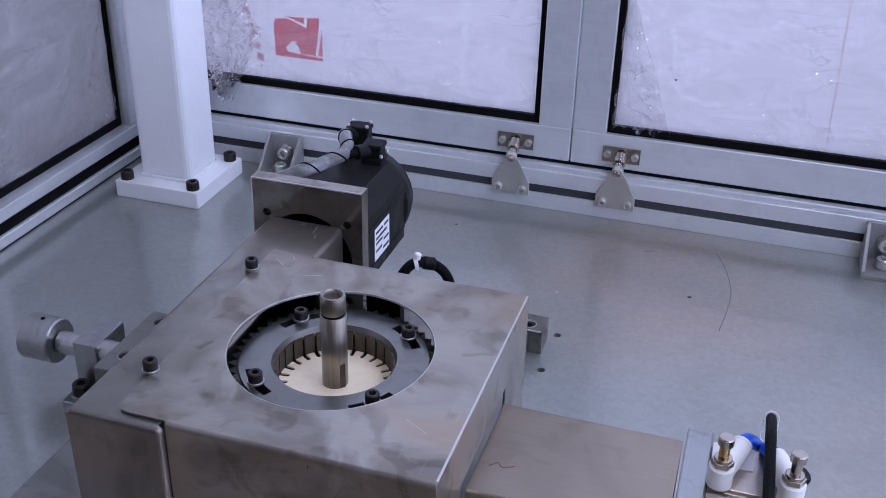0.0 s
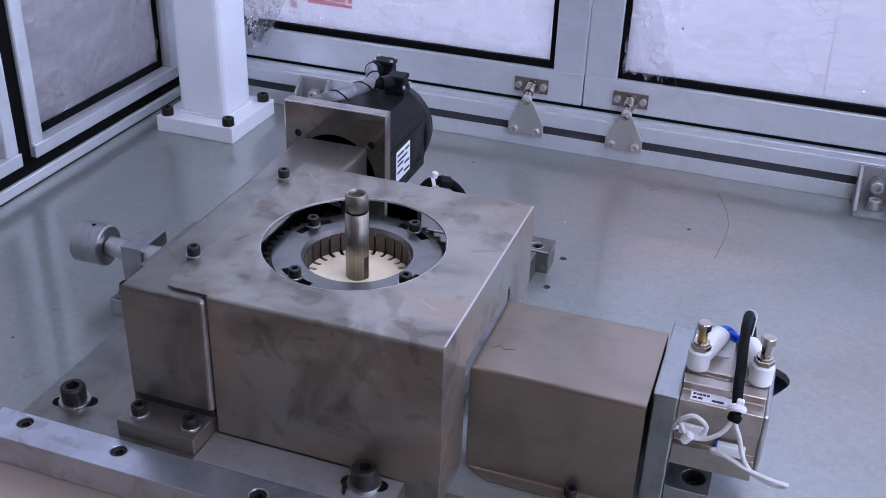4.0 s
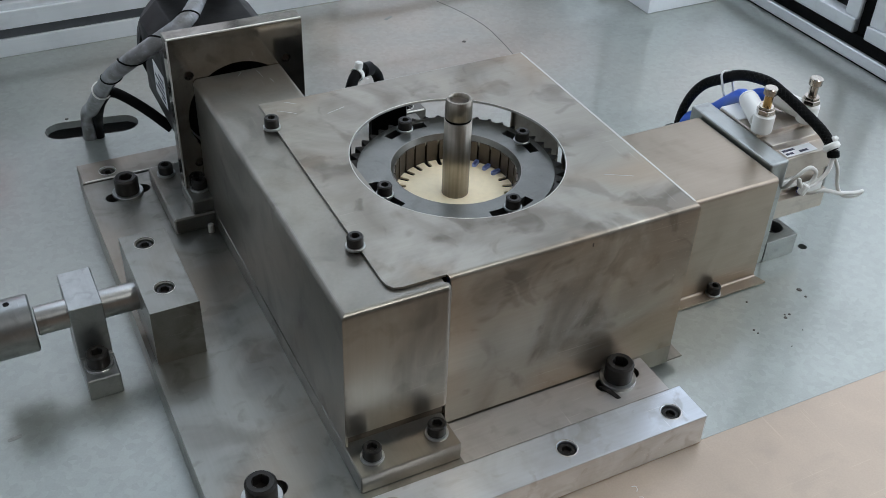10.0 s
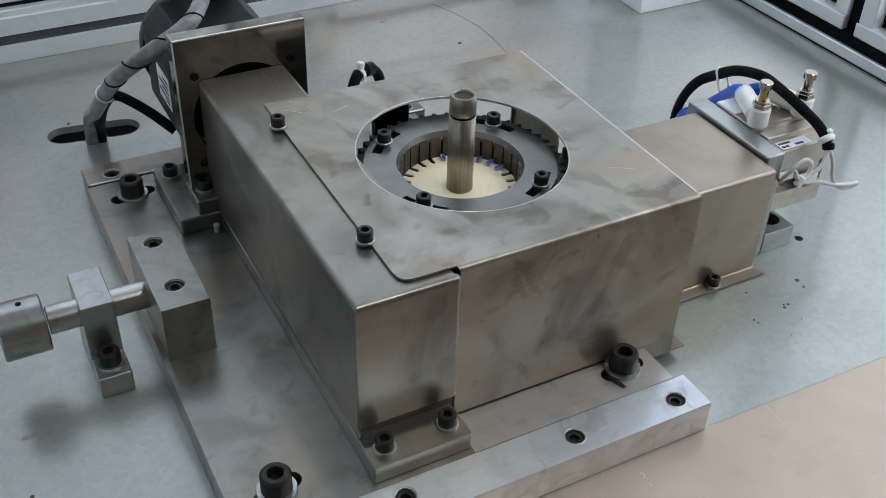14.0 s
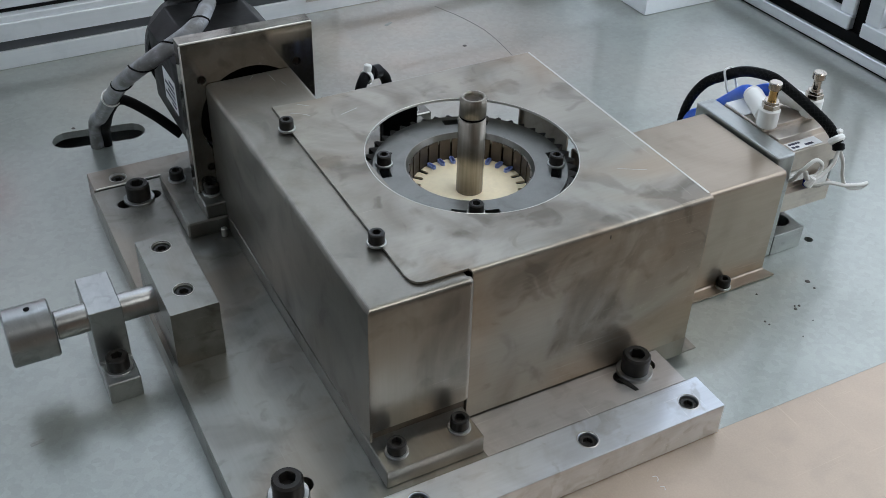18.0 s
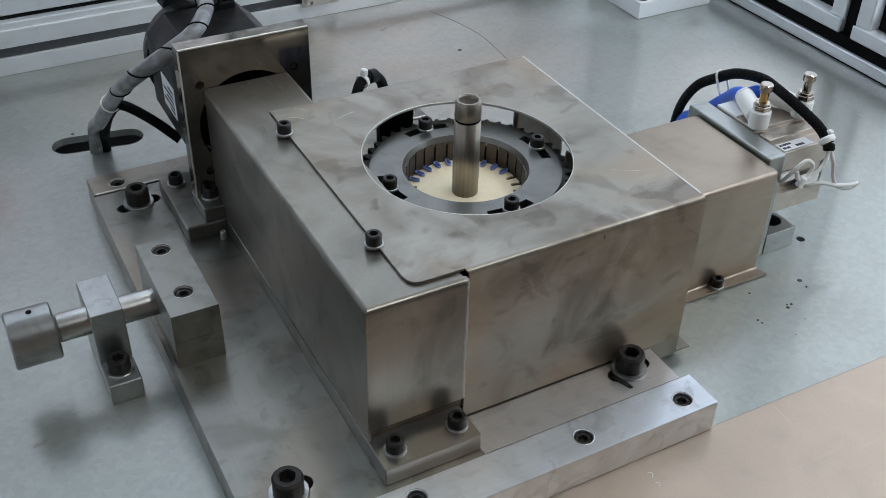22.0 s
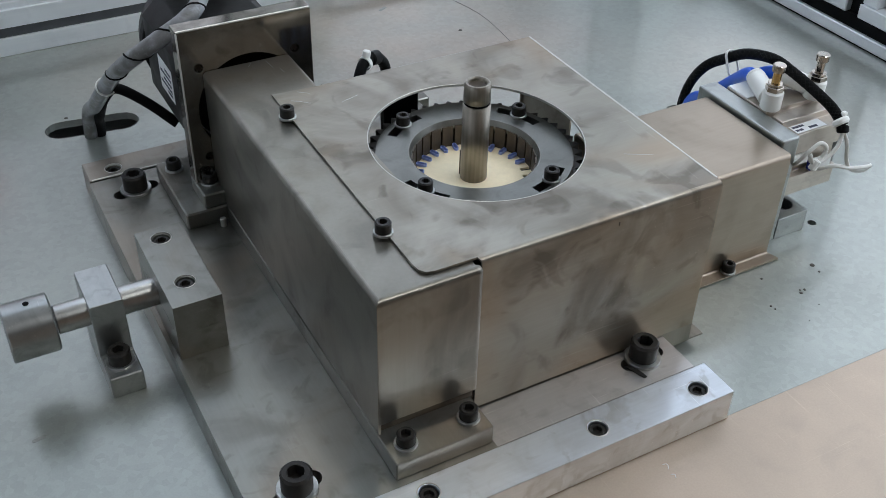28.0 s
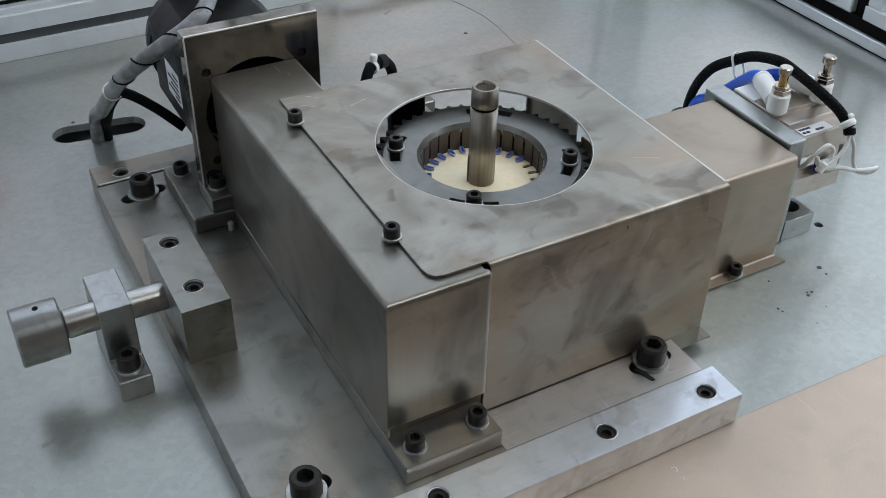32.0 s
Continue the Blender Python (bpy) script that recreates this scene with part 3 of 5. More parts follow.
def bm_cap_screw(d, h, key):
    """A socket head: its hexagon is sunk half the height."""
    n, bm, r = 24, bmesh.new(), d / 2
    def ring(rad, z, hexed=False):
        out = []
        for i in range(n):
            a = 2 * math.pi * i / n
            q = rad / math.cos((a % (math.pi / 3)) - math.pi / 6) if hexed else rad
            out.append(bm.verts.new((q * math.cos(a), q * math.sin(a), z)))
        return out
    rings = [ring(r, 0), ring(r, h - 0.08 * d), ring(r - 0.07 * d, h), ring(key / 2 + 0.03 * d, h), ring(key / 2, h - 0.03 * d, True), ring(key / 2, h * 0.45, True)]
    for a, b in zip(rings, rings[1:]):
        for i in range(n):
            f = bm.faces.new((a[i], a[(i + 1) % n], b[(i + 1) % n], b[i]))
            f.smooth = a is rings[0]
    bm.faces.new(rings[-1])
    for e in bm.edges:
        e.smooth = all(f.smooth for f in e.link_faces)
    return bm


SCREWS = dict(M4=(0.007, 0.004, 0.003, 0.009), M5=(0.0085, 0.0057, 0.004, 0.0102), M6=(0.010, 0.0064, 0.005, 0.0125),
              M8=(0.013, 0.0085, 0.006, 0.0165), M10=(0.0162, 0.0115, 0.008, 0.0212))


def screw(parent, size, x, y, z, turn=0.0, washer=True, material="black", rx=0, ry=0):
    """A socket cap screw with its washer, standing on (x, y, z); a part of its parent."""
    d, h, key, w = SCREWS[size]
    t = 0.0014 if size != "M10" else 0.002
    me = shared(("cap_screw", size, material), lambda: bm_cap_screw(d, h, key), material)
    ob = new("cap_screw", me)
    ob.parent = parent
    base = Vector((x, y, z)) - ORIGIN[parent]
    turned = pose(0, 0, 0, rx, ry, 0) @ pose(0, 0, 0, 0, 0, turn)
    ob.matrix_basis = Matrix.Translation(base) @ turned @ pose(0, 0, t if washer else 0)
    if washer:
        wm = shared(("washer", size), lambda: bm_lathe([(d * 0.3, 0), (w / 2, 0), (w / 2, t * 0.8), (w / 2 - 0.0003, t), (d * 0.3, t), (d * 0.3, 0)], 28, smooth=False), "alu_mill")
        wo = new("washer", wm)
        wo.parent = ob
        wo.matrix_basis = pose(0, 0, -t)
    return ob


def sunk_screw(parent, size, x, y, z, material="black"):
    """A cap screw that lies below the surface in its counterbore."""
    me = shared(("sunk_screw", size, material), lambda: bm_cap_screw(SCREWS[size][0], SCREWS[size][1] * 0.75, SCREWS[size][2]), material)
    ob = new("sunk_screw", me)
    ob.parent = parent
    d, h = SCREWS[size][:2]
    ob.matrix_basis = Matrix.Translation(Vector((x, y, z - h * 0.75 - 0.0015)) - ORIGIN[parent])
    rim = shared(("bore_rim", size), lambda: bm_lathe([(d * 0.53, -0.0012), (d * 0.53 + 0.0005, 0.0003), (d * 0.53 + 0.0009, 0.0001)], 28, smooth=False), "zinc")
    ro = new("bore_rim", rim)
    ro.parent = ob
    ro.matrix_basis = pose(0, 0, h * 0.75 + 0.0015)
    return ob

# ---- the table and the enclosure ----
X0, X1, YB, YF, ZW = -0.311, 0.614, 0.575, -0.56, 1.2

holes = [stadium(-0.046, 0.426, 0.072, 0.026, -8), stadium(0.384, 0.222, 0.05, 0.03, 60)]
for hx, hy in ((0.203, 0.347), (0.2015, 0.294), (0.3735, 0.067)):
    holes.append(circle(hx, hy, 0.0032, 12))
floor = tagged(new("floor", bpy.data.meshes.new("floor")), "grey-green galvanised steel table sheet with cable holes", "floor", kind="structure")
bm = bm_plate([(X0 - 0.045, -0.0432), (X1 + 0.045, -0.0560), (X1 + 0.045, YB + 0.05), (X0 - 0.045, YB + 0.05)], holes, -0.006, 0.0)
bm.to_mesh(floor.data)
bm.free()
floor.data.materials.append(M["floor"])
ORIGIN[floor] = Vector()
ff = bm_plate([(X0 - 0.045, YF), (X1 + 0.045, YF), (X1 + 0.045, -0.0560), (X0 - 0.045, -0.0432)], [], -0.006, -0.0002)
single("floor_front", ff, "floor_front", "warm grey stainless front sheet of the table", "floor", (0, 0, 0), kind="structure")
# board added under the sheet so the cable holes don't look black
single("floor_under", bm_box(X0 - 0.03, X1 + 0.03, YF + 0.015, YB + 0.035, -0.045, -0.03, 0), "cabinet", "added grey board that lightens the cable holes", "floor", (0, 0, -0.045), kind="structure")
single("table_cabinet", bm_plate(rect(X0 - 0.045, X1 + 0.045, YF, YB + 0.05), [rect(X0 - 0.03, X1 + 0.03, YF + 0.015, YB + 0.035)], -0.85, -0.006),
       "cabinet", "grey painted steel cabinet carrying the table", "cabinet", (0, 0, -0.85), kind="structure")


def bm_profile(length, faces, m):
    """An aluminium bar: its section in (depth, height), drawn out along x."""
    return bm_plate(faces, [], 0, length, m)


def groove_section(d, h, g0, g1, gd=0.008, lip=0.0015):
    """A bar's section with one T-groove in its front face (depth 0)."""
    return [(0, 0), (d, 0), (d, h), (0, h), (0, g1), (lip, g1), (lip + 0.001, g1 + 0.002), (gd, g1 + 0.002), (gd, g0 - 0.002), (lip + 0.001, g0 - 0.002), (lip, g0), (0, g0)]


# section axes: depth -> away from the room inside, height -> up
BACK = Matrix(((0, 0, 1, X0), (1, 0, 0, YB), (0, 1, 0, 0), (0, 0, 0, 1)))
rail = thing("back_rail", "silver anodised aluminium profile rail along the back", "rail", (0, YB, 0), kind="structure")
part("profile", bm_profile(X1 - X0, groove_section(0.04, 0.0415, 0.0165, 0.0255), BACK), "alu", rail, bevel=0.0012)
# dark strip puts the groove's shade into colour
part("groove_shade_strip", bm_box(X0, X1, YB + 0.0068, YB + 0.0076, 0.0142, 0.0278, 0), "slot", rail, "dark strip for the shade in the groove")
part("upper_lip", bm_box(X0, X1, YB + 0.003, YB + 0.034, 0.0415, 0.0472, 0.0012, 2), "alu", rail)
# black strip puts the shade of the gap under the doors into colour
part("door_foot_shade", bm_box(X0, X1, YB + 0.012, YB + 0.03, 0.0472, 0.0502, 0), "rubber", rail, "black strip for the shaded gap below the back doors")


def door(name, x0, x1, y, label, zb=0.0502, zt=ZW, stile=0.033, low=0.0345):
    """A framed door in the back opening, with its masked pane set in a black gasket."""
    d = thing(name, label, "door", ((x0 + x1) / 2, y, zb), kind="structure")
    t = 0.026
    part("bottom_frame", bm_box(x0, x1, y, y + t, zb, zb + low, 0.0008), "alu", d)
    part("top_frame", bm_box(x0, x1, y, y + t, zt - low, zt, 0.0008), "alu", d)
    part("stile", bm_box(x0, x0 + stile, y + 0.0004, y + t, zb + low, zt - low, 0.0008), "alu", d)
    part("stile", bm_box(x1 - stile, x1, y + 0.0004, y + t, zb + low, zt - low, 0.0008), "alu", d)
    a, b, c, e = x0 + stile, x1 - stile, zb + low, zt - low
    g = 0.0062
    gm = Matrix(((1, 0, 0, 0), (0, 0, 1, y + 0.006), (0, 1, 0, 0), (0, 0, 0, 1)))
    part("gasket", bm_plate(rect(a, b, c, e), [rect(a + g, b - g, c + g + 0.0015, e - g)], 0, 0.008, gm), "rubber", d, "black rubber gasket")
    part("pane", bm_box(a + 0.001, b - 0.001, y + 0.011, y + 0.014, c + 0.001, e - 0.001, 0), "panel", d, "acrylic pane under white masking film").visible_shadow = False
    return d


door_1 = door("door_1", X0 + 0.004, 0.1586, YB + 0.012, "aluminium-framed back door with white-masked pane")
door_2 = door("door_2", 0.1602, X1 - 0.004, YB + 0.012, "aluminium-framed back door with white-masked pane")
for x, nm in ((X0 - 0.02, "left"), (X1 + 0.02, "right")):
    single("corner_post", bm_box(x - 0.02, x + 0.02, YB + 0.012, YB + 0.05, 0, ZW, 0.001), "alu_y", "silver aluminium corner profile of the enclosure", "post", (x, YB + 0.03, 0), kind="structure", group="corner posts")


def side_wall(name, x, s, gap, label):
    """A side of the enclosure: rail, two doors and their panes; s is the outward direction, gap the slit between the doors."""
    w = thing(name, label, "wall", (x, 0, 0), kind="structure")
    def slab(nm, mat, d0, d1, y0, y1, z0, z1, bev=0.0006, label=""):
        a, b = sorted((x + s * d0, x + s * d1))
        return part(nm, bm_box(a, b, y0, y1, z0, z1, bev), mat, w, label)
    ys, zf, zg, zp, top = -0.40, 0.0248, 0.0380, 0.0462, ZW - 0.03
    # black strips put the shade under the rail and doors into colour
    slab("foot_gap_shade", "rubber", 0.001, 0.036, ys, YB + 0.012, 0, 0.0012, 0, "black strip for the shaded slit under the rail")
    slab("rail", "alu_y", 0, 0.04, ys, YB + 0.012, 0.0012, 0.0125, 0.0010)
    slab("rail_back", "rubber", 0.004, 0.034, ys, YB + 0.012, 0.0125, zf, 0, "black strip for the shaded gap under the doors")
    for y0, y1, rear in ((gap[1], YB + 0.006, 0.040), (ys, gap[0], 0.017)):
        slab("bottom_frame", "alu_y", 0.001, 0.030, y0, y1, zf, zg, 0.0012)
        slab("bottom_ridge", "alu_y", 0.0008, 0.0026, y0 + 0.0005, y1 - 0.0005, zg - 0.0014, zg + 0.0004, 0.0005)
        slab("stile", "alu_y", 0.0040, 0.030, y0, y0 + 0.017, zg, ZW, 0.0012)
        slab("stile", "alu_y", 0.0040, 0.030, y1 - rear, y1, zg, ZW, 0.0012)
        a, b = y0 + 0.017, y1 - rear
        slab("top_frame", "alu_y", 0.0040, 0.0298, a, b, top, ZW)
        slab("gasket", "rubber", 0.0165, 0.024, a, b, zg, zp, 0, "black rubber gasket")
        slab("gasket", "rubber", 0.0165, 0.024, a, a + 0.006, zp, top, 0, "black rubber gasket")
        slab("gasket", "rubber", 0.0165, 0.024, b - 0.006, b, zp, top, 0, "black rubber gasket")
        slab("pane", "panel", 0.0190, 0.0220, a + 0.006, b - 0.006, zp, top, 0, "acrylic pane under white masking film").visible_shadow = False
    slab("door_gap_strip", "rubber", 0.008, 0.028, gap[0], gap[1], zf, ZW, 0, "black strip filling the gap between the doors")
    return w


side_wall("wall_west", X0, -1, (0.2775, 0.2965), "aluminium-framed side doors with white-masked panes")
side_wall("wall_east", X1, 1, (0.2655, 0.2795), "aluminium-framed side doors with white-masked panes")


# ---- the hall round the machine: unseen, its brown warms the covers' reflections ----
single("hall_floor", bm_box(-4, 4.4, -4, 4, -0.9, -0.85, 0), "concrete", "unseen brown floor of the hall", "floor", (0, 0, -0.9), kind="structure")
single("ceiling", bm_box(-4, 4.4, -4, 4, 2.4, 2.45, 0), "wall", "plain pale ceiling of the hall", "ceiling", (0, 0, 2.4), kind="structure")
for nm, b in (("wall_hall_north", (-4, 4.4, 4, 4.1)), ("wall_hall_south", (-4, 4.4, -4.1, -4)), ("wall_hall_west", (-4.1, -4, -4.1, 4.1)), ("wall_hall_east", (4.4, 4.5, -4.1, 4.1))):
    single(nm, bm_box(*b, -0.9, 2.45, 0), "brown_wall" if "south" in nm else "wall", "unseen wall of the hall", "wall", (b[0], b[2], -0.9), kind="structure")

# ---- the machine: base ----
CX, CY = 0.1117, 0.1038
ZB = 0.0205

base = thing("base_plate", "ground steel base plate bolted to the table", "plate", (0.06, 0.15, 0))
slots_b = [stadium(-0.047, -0.003, 0.030, 0.0105, 20), stadium(0.1635, -0.006, 0.030, 0.0105, 8), stadium(-0.0455, 0.291, 0.032, 0.0105, 10)]
part("plate", bm_plate(rect(-0.0725, 0.186, -0.0253, 0.3125), slots_b, 0, ZB), "steel", base, bevel=0.0005)
screw(base, "M10", -0.047, -0.003, ZB, 10)
screw(base, "M10", 0.1635, -0.006, ZB + 0.0003, 25)
screw(base, "M10", -0.0455, 0.291, ZB, 5)
# light strip laid on the plate to paint the sheen there
part("lit_strip", bm_plate(rect(0.0556, 0.1858, -0.0251, 0.0032), [stadium(0.1635, -0.006, 0.030, 0.0105, 8)], ZB, ZB + 0.0003), "strip", base, "brighter strip for the sheen along the front")
for pts in ([(0.1500, -0.0075), (0.1545, -0.0085), (0.1565, -0.0198), (0.1545, -0.0196)], [(0.1775, 0.0075), (0.1895, 0.0095), (0.1875, 0.0055)]):
    part("spacer_tab", bm_plate(pts, [], ZB + 0.0003, ZB + 0.0010), "black", base, "black shim tab under the washer")

fbar = thing("front_bar", "bright milled steel bar along the base plate's front", "bar", (0.055, -0.036, 0))
fb = [(-0.062, -0.034), (0.0095, -0.0355), (0.109, -0.0390), (0.1755, -0.0405)]
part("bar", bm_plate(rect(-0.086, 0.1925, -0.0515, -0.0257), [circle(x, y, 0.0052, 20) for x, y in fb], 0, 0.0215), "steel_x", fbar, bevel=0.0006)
for x, y in fb:
    sunk_screw(fbar, "M6", x, y, 0.0215)
bbar = thing("back_bar", "milled steel bar along the base plate's back", "bar", (0.06, 0.325, 0))
bb = [(-0.0525, 0.3245), (0.05, 0.3245), (0.1835, 0.3245)]
part("bar", bm_plate(rect(-0.0715, 0.1965, 0.3145, 0.3395), [circle(x, y, 0.0055, 20) for x, y in bb], 0, 0.0208), "steel", bbar, bevel=0.0008)
# thin zinc strip stands in for the glint on the bar's chamfer
part("edge_glint", bm_box(-0.0700, 0.1950, 0.3143, 0.3158, 0.0200, 0.0211, 0.0003), "zinc", bbar, "bright strip for the light on the chamfered edge")
for x, y in bb:
    sunk_screw(bbar, "M6", x, y, 0.0208)

riser = thing("riser_block", "flat steel riser under the drive cover", "block", (0.028, 0.1, ZB))
part("block", bm_box(-0.001, 0.055, -0.0212, 0.228, ZB, 0.0325, 0.0006), "steel", riser)
part("dowel", bm_rod((-0.0058, 0.2235, ZB), (-0.0058, 0.2235, 0.0270), 0.0021, 16, 0.0005), "zinc", riser, "bright dowel pin")
screw(riser, "M6", 0.0095, -0.0105, 0.0325, 12)
screw(riser, "M6", 0.0462, -0.0098, 0.0325, 40)

# ---- covers ----
ZC = 0.1208
lcover = thing("drive_cover", "smudged stainless sheet cover over the belt drive", "cover", (0.028, 0.1, 0.0325))
sh = [
    ([(0, 0, ZC), (0.0565, 0, ZC), (0.0565, 0.0034, ZC), (0.0565, 0.2, ZC), (0.0565, 0.2465, ZC), (0, 0.2465, ZC)],),
    ([(0, 0, ZC), (0, 0.2465, ZC), (0, 0.2465, 0.0335), (0, 0, 0.0335)],),
    ([(0, 0, ZC), (0.0565, 0, ZC), (0.0565, 0, 0.0408), (0, 0, 0.0408)],),
    ([(0.0565, 0, ZC), (0.0565, 0.0034, ZC), (0.0565, 0.0034, 0.0408), (0.0565, 0, 0.0408)],),
    ([(0.0565, 0.2, ZC), (0.0565, 0.2465, ZC), (0.0565, 0.2465, 0.035), (0.0565, 0.2, 0.035)],),
]
part("sheet", bm_shell(sh), "cover", lcover, bevel=0.0026, sheet=0.0014, seg=6)
# dark strip paints the shade in the gap over the riser
part("gap_shade", bm_box(0.001, 0.0555, 0.003, 0.006, 0.0326, 0.0450, 0), "finger", lcover, "dark brown strip for the shade under the sheet")

for pts in ([(0.0395, 0.2440), (0.0402, 0.2390), (0.0405, 0.2330)], [(0.030, 0.2445), (0.0268, 0.2405)], [(0.0440, 0.2300), (0.0448, 0.2250)]):
    part("scratch", bm_tube([(x, y, ZC + 0.0007) for x, y in pts], 0.00014, 5, 4), "pale_mark", lcover, "faint scratch")

ZT = 0.1226
XL, XR, Y0, Y1 = 0.0262, 0.2074, 0.0042, 0.1985
OX, OY = 0.1110, 0.1015


def oval(rx, ry, n=96):
    return [(OX + rx * math.cos(2 * math.pi * i / n), OY + ry * math.sin(2 * math.pi * i / n)) for i in range(n)]


tab = [(0.0578, Y0), (0.0565, 0.0066), (0.0331, 0.0066), (0.0291, 0.0078), (0.0269, 0.0108), (XL, 0.015), (XL, Y1), (0.058, Y1)]
top_outline = [(XR, Y1), (XR, Y0)] + tab
housing = thing("housing_cover", "stained stainless sheet housing with a round opening on top", "cover", (CX, CY, ZB))
sh = [
    ([(x, y, ZT) for x, y in top_outline], [(x, y, ZT) for x, y in oval(0.0608, 0.0630)]),
    ([(0.0578, Y0, ZT), (XR, Y0, ZT), (XR, Y0, 0.0220), (0.0578, Y0, 0.0220)],),
    ([(XR, Y0, ZT), (XR, Y1, ZT), (XR, Y1, 0.03), (XR, 0.1425, 0.03), (XR, 0.1425, 0.088), (XR, 0.047, 0.088), (XR, 0.047, 0.0082), (XR, Y0, 0.0082)],),
    ([(0.058, Y1, ZT), (XR, Y1, ZT), (XR, Y1, 0.03), (0.2048, Y1, 0.03), (0.2048, Y1, 0.1145), (0.122, Y1, 0.1145), (0.122, Y1, 0.03),
      (0.098, Y1, 0.03), (0.098, Y1, 0.1145), (0.068, Y1, 0.1145), (0.068, Y1, 0.03), (0.058, Y1, 0.03)],),
]
part("sheet", bm_shell(sh), "cover_top", housing, bevel=0.0024, sheet=0.0013, seg=6)
# zinc strip paints the highlight on the bent edge
part("edge_highlight", bm_box(XR - 0.0012, XR + 0.0001, Y0 + 0.004, Y1 - 0.002, ZT + 0.0002, ZT + 0.0009, 0.0002), "zinc", housing, "bright strip for the highlight along the bend")
part("inner_block", bm_box(0.0972, 0.1215, Y1 - 0.0075, Y1 - 0.0012, 0.070, 0.1195, 0.0008), "plastic", housing, "black block behind the ring")
part("bottom_flange", bm_box(XR + 0.0004, XR + 0.0125, Y0 + 0.0004, Y0 + 0.0140, 0.0072, 0.0084, 0.0003), "cover", housing, "small bent sheet flange")
part("flange_front", bm_box(XR - 0.03, XR + 0.0006, Y0 - 0.0006, Y0 + 0.0007, 0.0080, 0.0235, 0.0003), "cover", housing)
# brighter ring paints the light line on the sheet's cut edge
part("opening_rim", bm_lathe([(0.0612, ZT - 0.0008), (0.0612, ZT + 0.0006), (0.0614, ZT + 0.0008), (0.0617, ZT + 0.0007), (0.0617, ZT - 0.0008)], 96, Matrix.Translation((OX, OY, 0)) @ Matrix.Diagonal((0.990, 1.026, 1, 1)), smooth=False), "zinc", housing, "bright ring for the light along the opening's cut edge")
screw(housing, "M5", 0.0246, 0.1692, ZT + 0.0007, 15)
screw(housing, "M5", 0.0248, 0.0445, ZT + 0.0007, 45)
# dark strip paints the shade in the gap over the base plate
part("gap_shade", bm_box(0.0570, XR - 0.0305, Y0 + 0.0012, Y0 + 0.004, ZB + 0.0005, 0.0250, 0), "finger", housing, "dark brown strip for the shade under the sheet")
for pts in ([(0.0337, 0.1865), (0.0385, 0.1830), (0.0430, 0.1790)], [(0.041, 0.195), (0.047, 0.190)], [(0.176, 0.050), (0.190, 0.042)], [(0.060, 0.172), (0.072, 0.1755)]):
    part("scratch", bm_tube([(x, y, ZT + 0.0006) for x, y in pts], 0.00016, 5, 4), "pale_mark", housing, "faint scratch")
part("edge_nick", bm_box(0.1392, 0.1398, Y0 - 0.0009, Y0 - 0.0006, 0.1165, 0.1188, 0), "speck", housing, "dark nick in the bent edge")

cover2 = thing("feed_cover", "plain stainless channel cover over the paper feed", "cover", (0.265, 0.097, 0))
A0, A1, B0, B1, ZF = 0.2090, 0.3178, 0.0545, 0.1385, 0.0795
sh = [
    ([(A0, B0, ZF), (A1, B0, ZF), (A1, B1, ZF), (A0, B1, ZF)],),
    ([(A0, B0, ZF), (A1, B0, ZF), (A1, B0, 0.0014), (A0, B0, 0.0014)],),
    ([(A0, B1, ZF), (A1, B1, ZF), (A1, B1, 0.0014), (A0, B1, 0.0014)],),
    ([(A0 + 0.018, B0 - 0.0092, 0.0014), (A1 + 0.003, B0 - 0.0092, 0.0014), (A1, B0, 0.0014), (A0, B0, 0.0014)],),
    ([(A0, B1, 0.0014), (A1, B1, 0.0014), (A1, B1 + 0.012, 0.0014), (A0, B1 + 0.012, 0.0014)],),
]
part("sheet", bm_shell(sh), "feed", cover2, bevel=0.0022, sheet=0.0013, seg=6)
screw(cover2, "M5", 0.2800, 0.0496, 0.0021, 20)
part("pen_mark", bm_tube([(0.2160, 0.0785, ZF + 0.0007), (0.2200, 0.0825, ZF + 0.0007), (0.2235, 0.0795, ZF + 0.0007), (0.2300, 0.0825, ZF + 0.0007)], 0.0003, 5, 4), "mark_red", cover2, "reddish-brown pen squiggle")

# ---- index ring with the armature in it ----
N, STEP = 27, 360 / 27
A_START, SLOT0 = 46.5, 6.83
STATION = 0.0
ring = thing("index_ring", "toothed steel index ring turning an armature by steps", "turntable", (CX, CY, 0.05))


def arc_slot(a, half, r, w, n=10):
    p = []
    for i in range(n + 1):
        t = radians(a - half + 2 * half * i / n)
        p.append(((r + w) * math.cos(t), (r + w) * math.sin(t)))
    for i in range(n + 1):
        t = radians(a + half - 2 * half * i / n)
        p.append(((r - w) * math.cos(t), (r - w) * math.sin(t)))
    return [(CX + x, CY + y) for x, y in p]


RB, ZR, PHASE = 0.0499, 0.1128, 1.4
part("ring_plate", bm_plate(circle(CX, CY, 0.0566, 96), [circle(CX, CY, 0.0380, 96)] + [arc_slot(90 * i + PHASE, 16, RB, 0.0029) for i in range(4)], 0.1042, ZR), "ring", ring, bevel=0.0005)
part("inner_lip", bm_lathe([(0.0380, 0.105), (0.0380, ZR), (0.0374, ZR), (0.0358, 0.1096), (0.0358, 0.1075), (0.0380, 0.105)], 96, Matrix.Translation((CX, CY, 0)), smooth=False), "steel", ring, "bright chamfered inner lip")
teeth = []
TEETH = 48
for i in range(TEETH):
    a = 2 * math.pi * i / TEETH
    for da, r in ((0, 0.0577), (0.40, 0.0630), (0.52, 0.0630)):
        t = a + da * 2 * math.pi / TEETH
        teeth.append((CX + r * math.cos(t), CY + r * math.sin(t)))
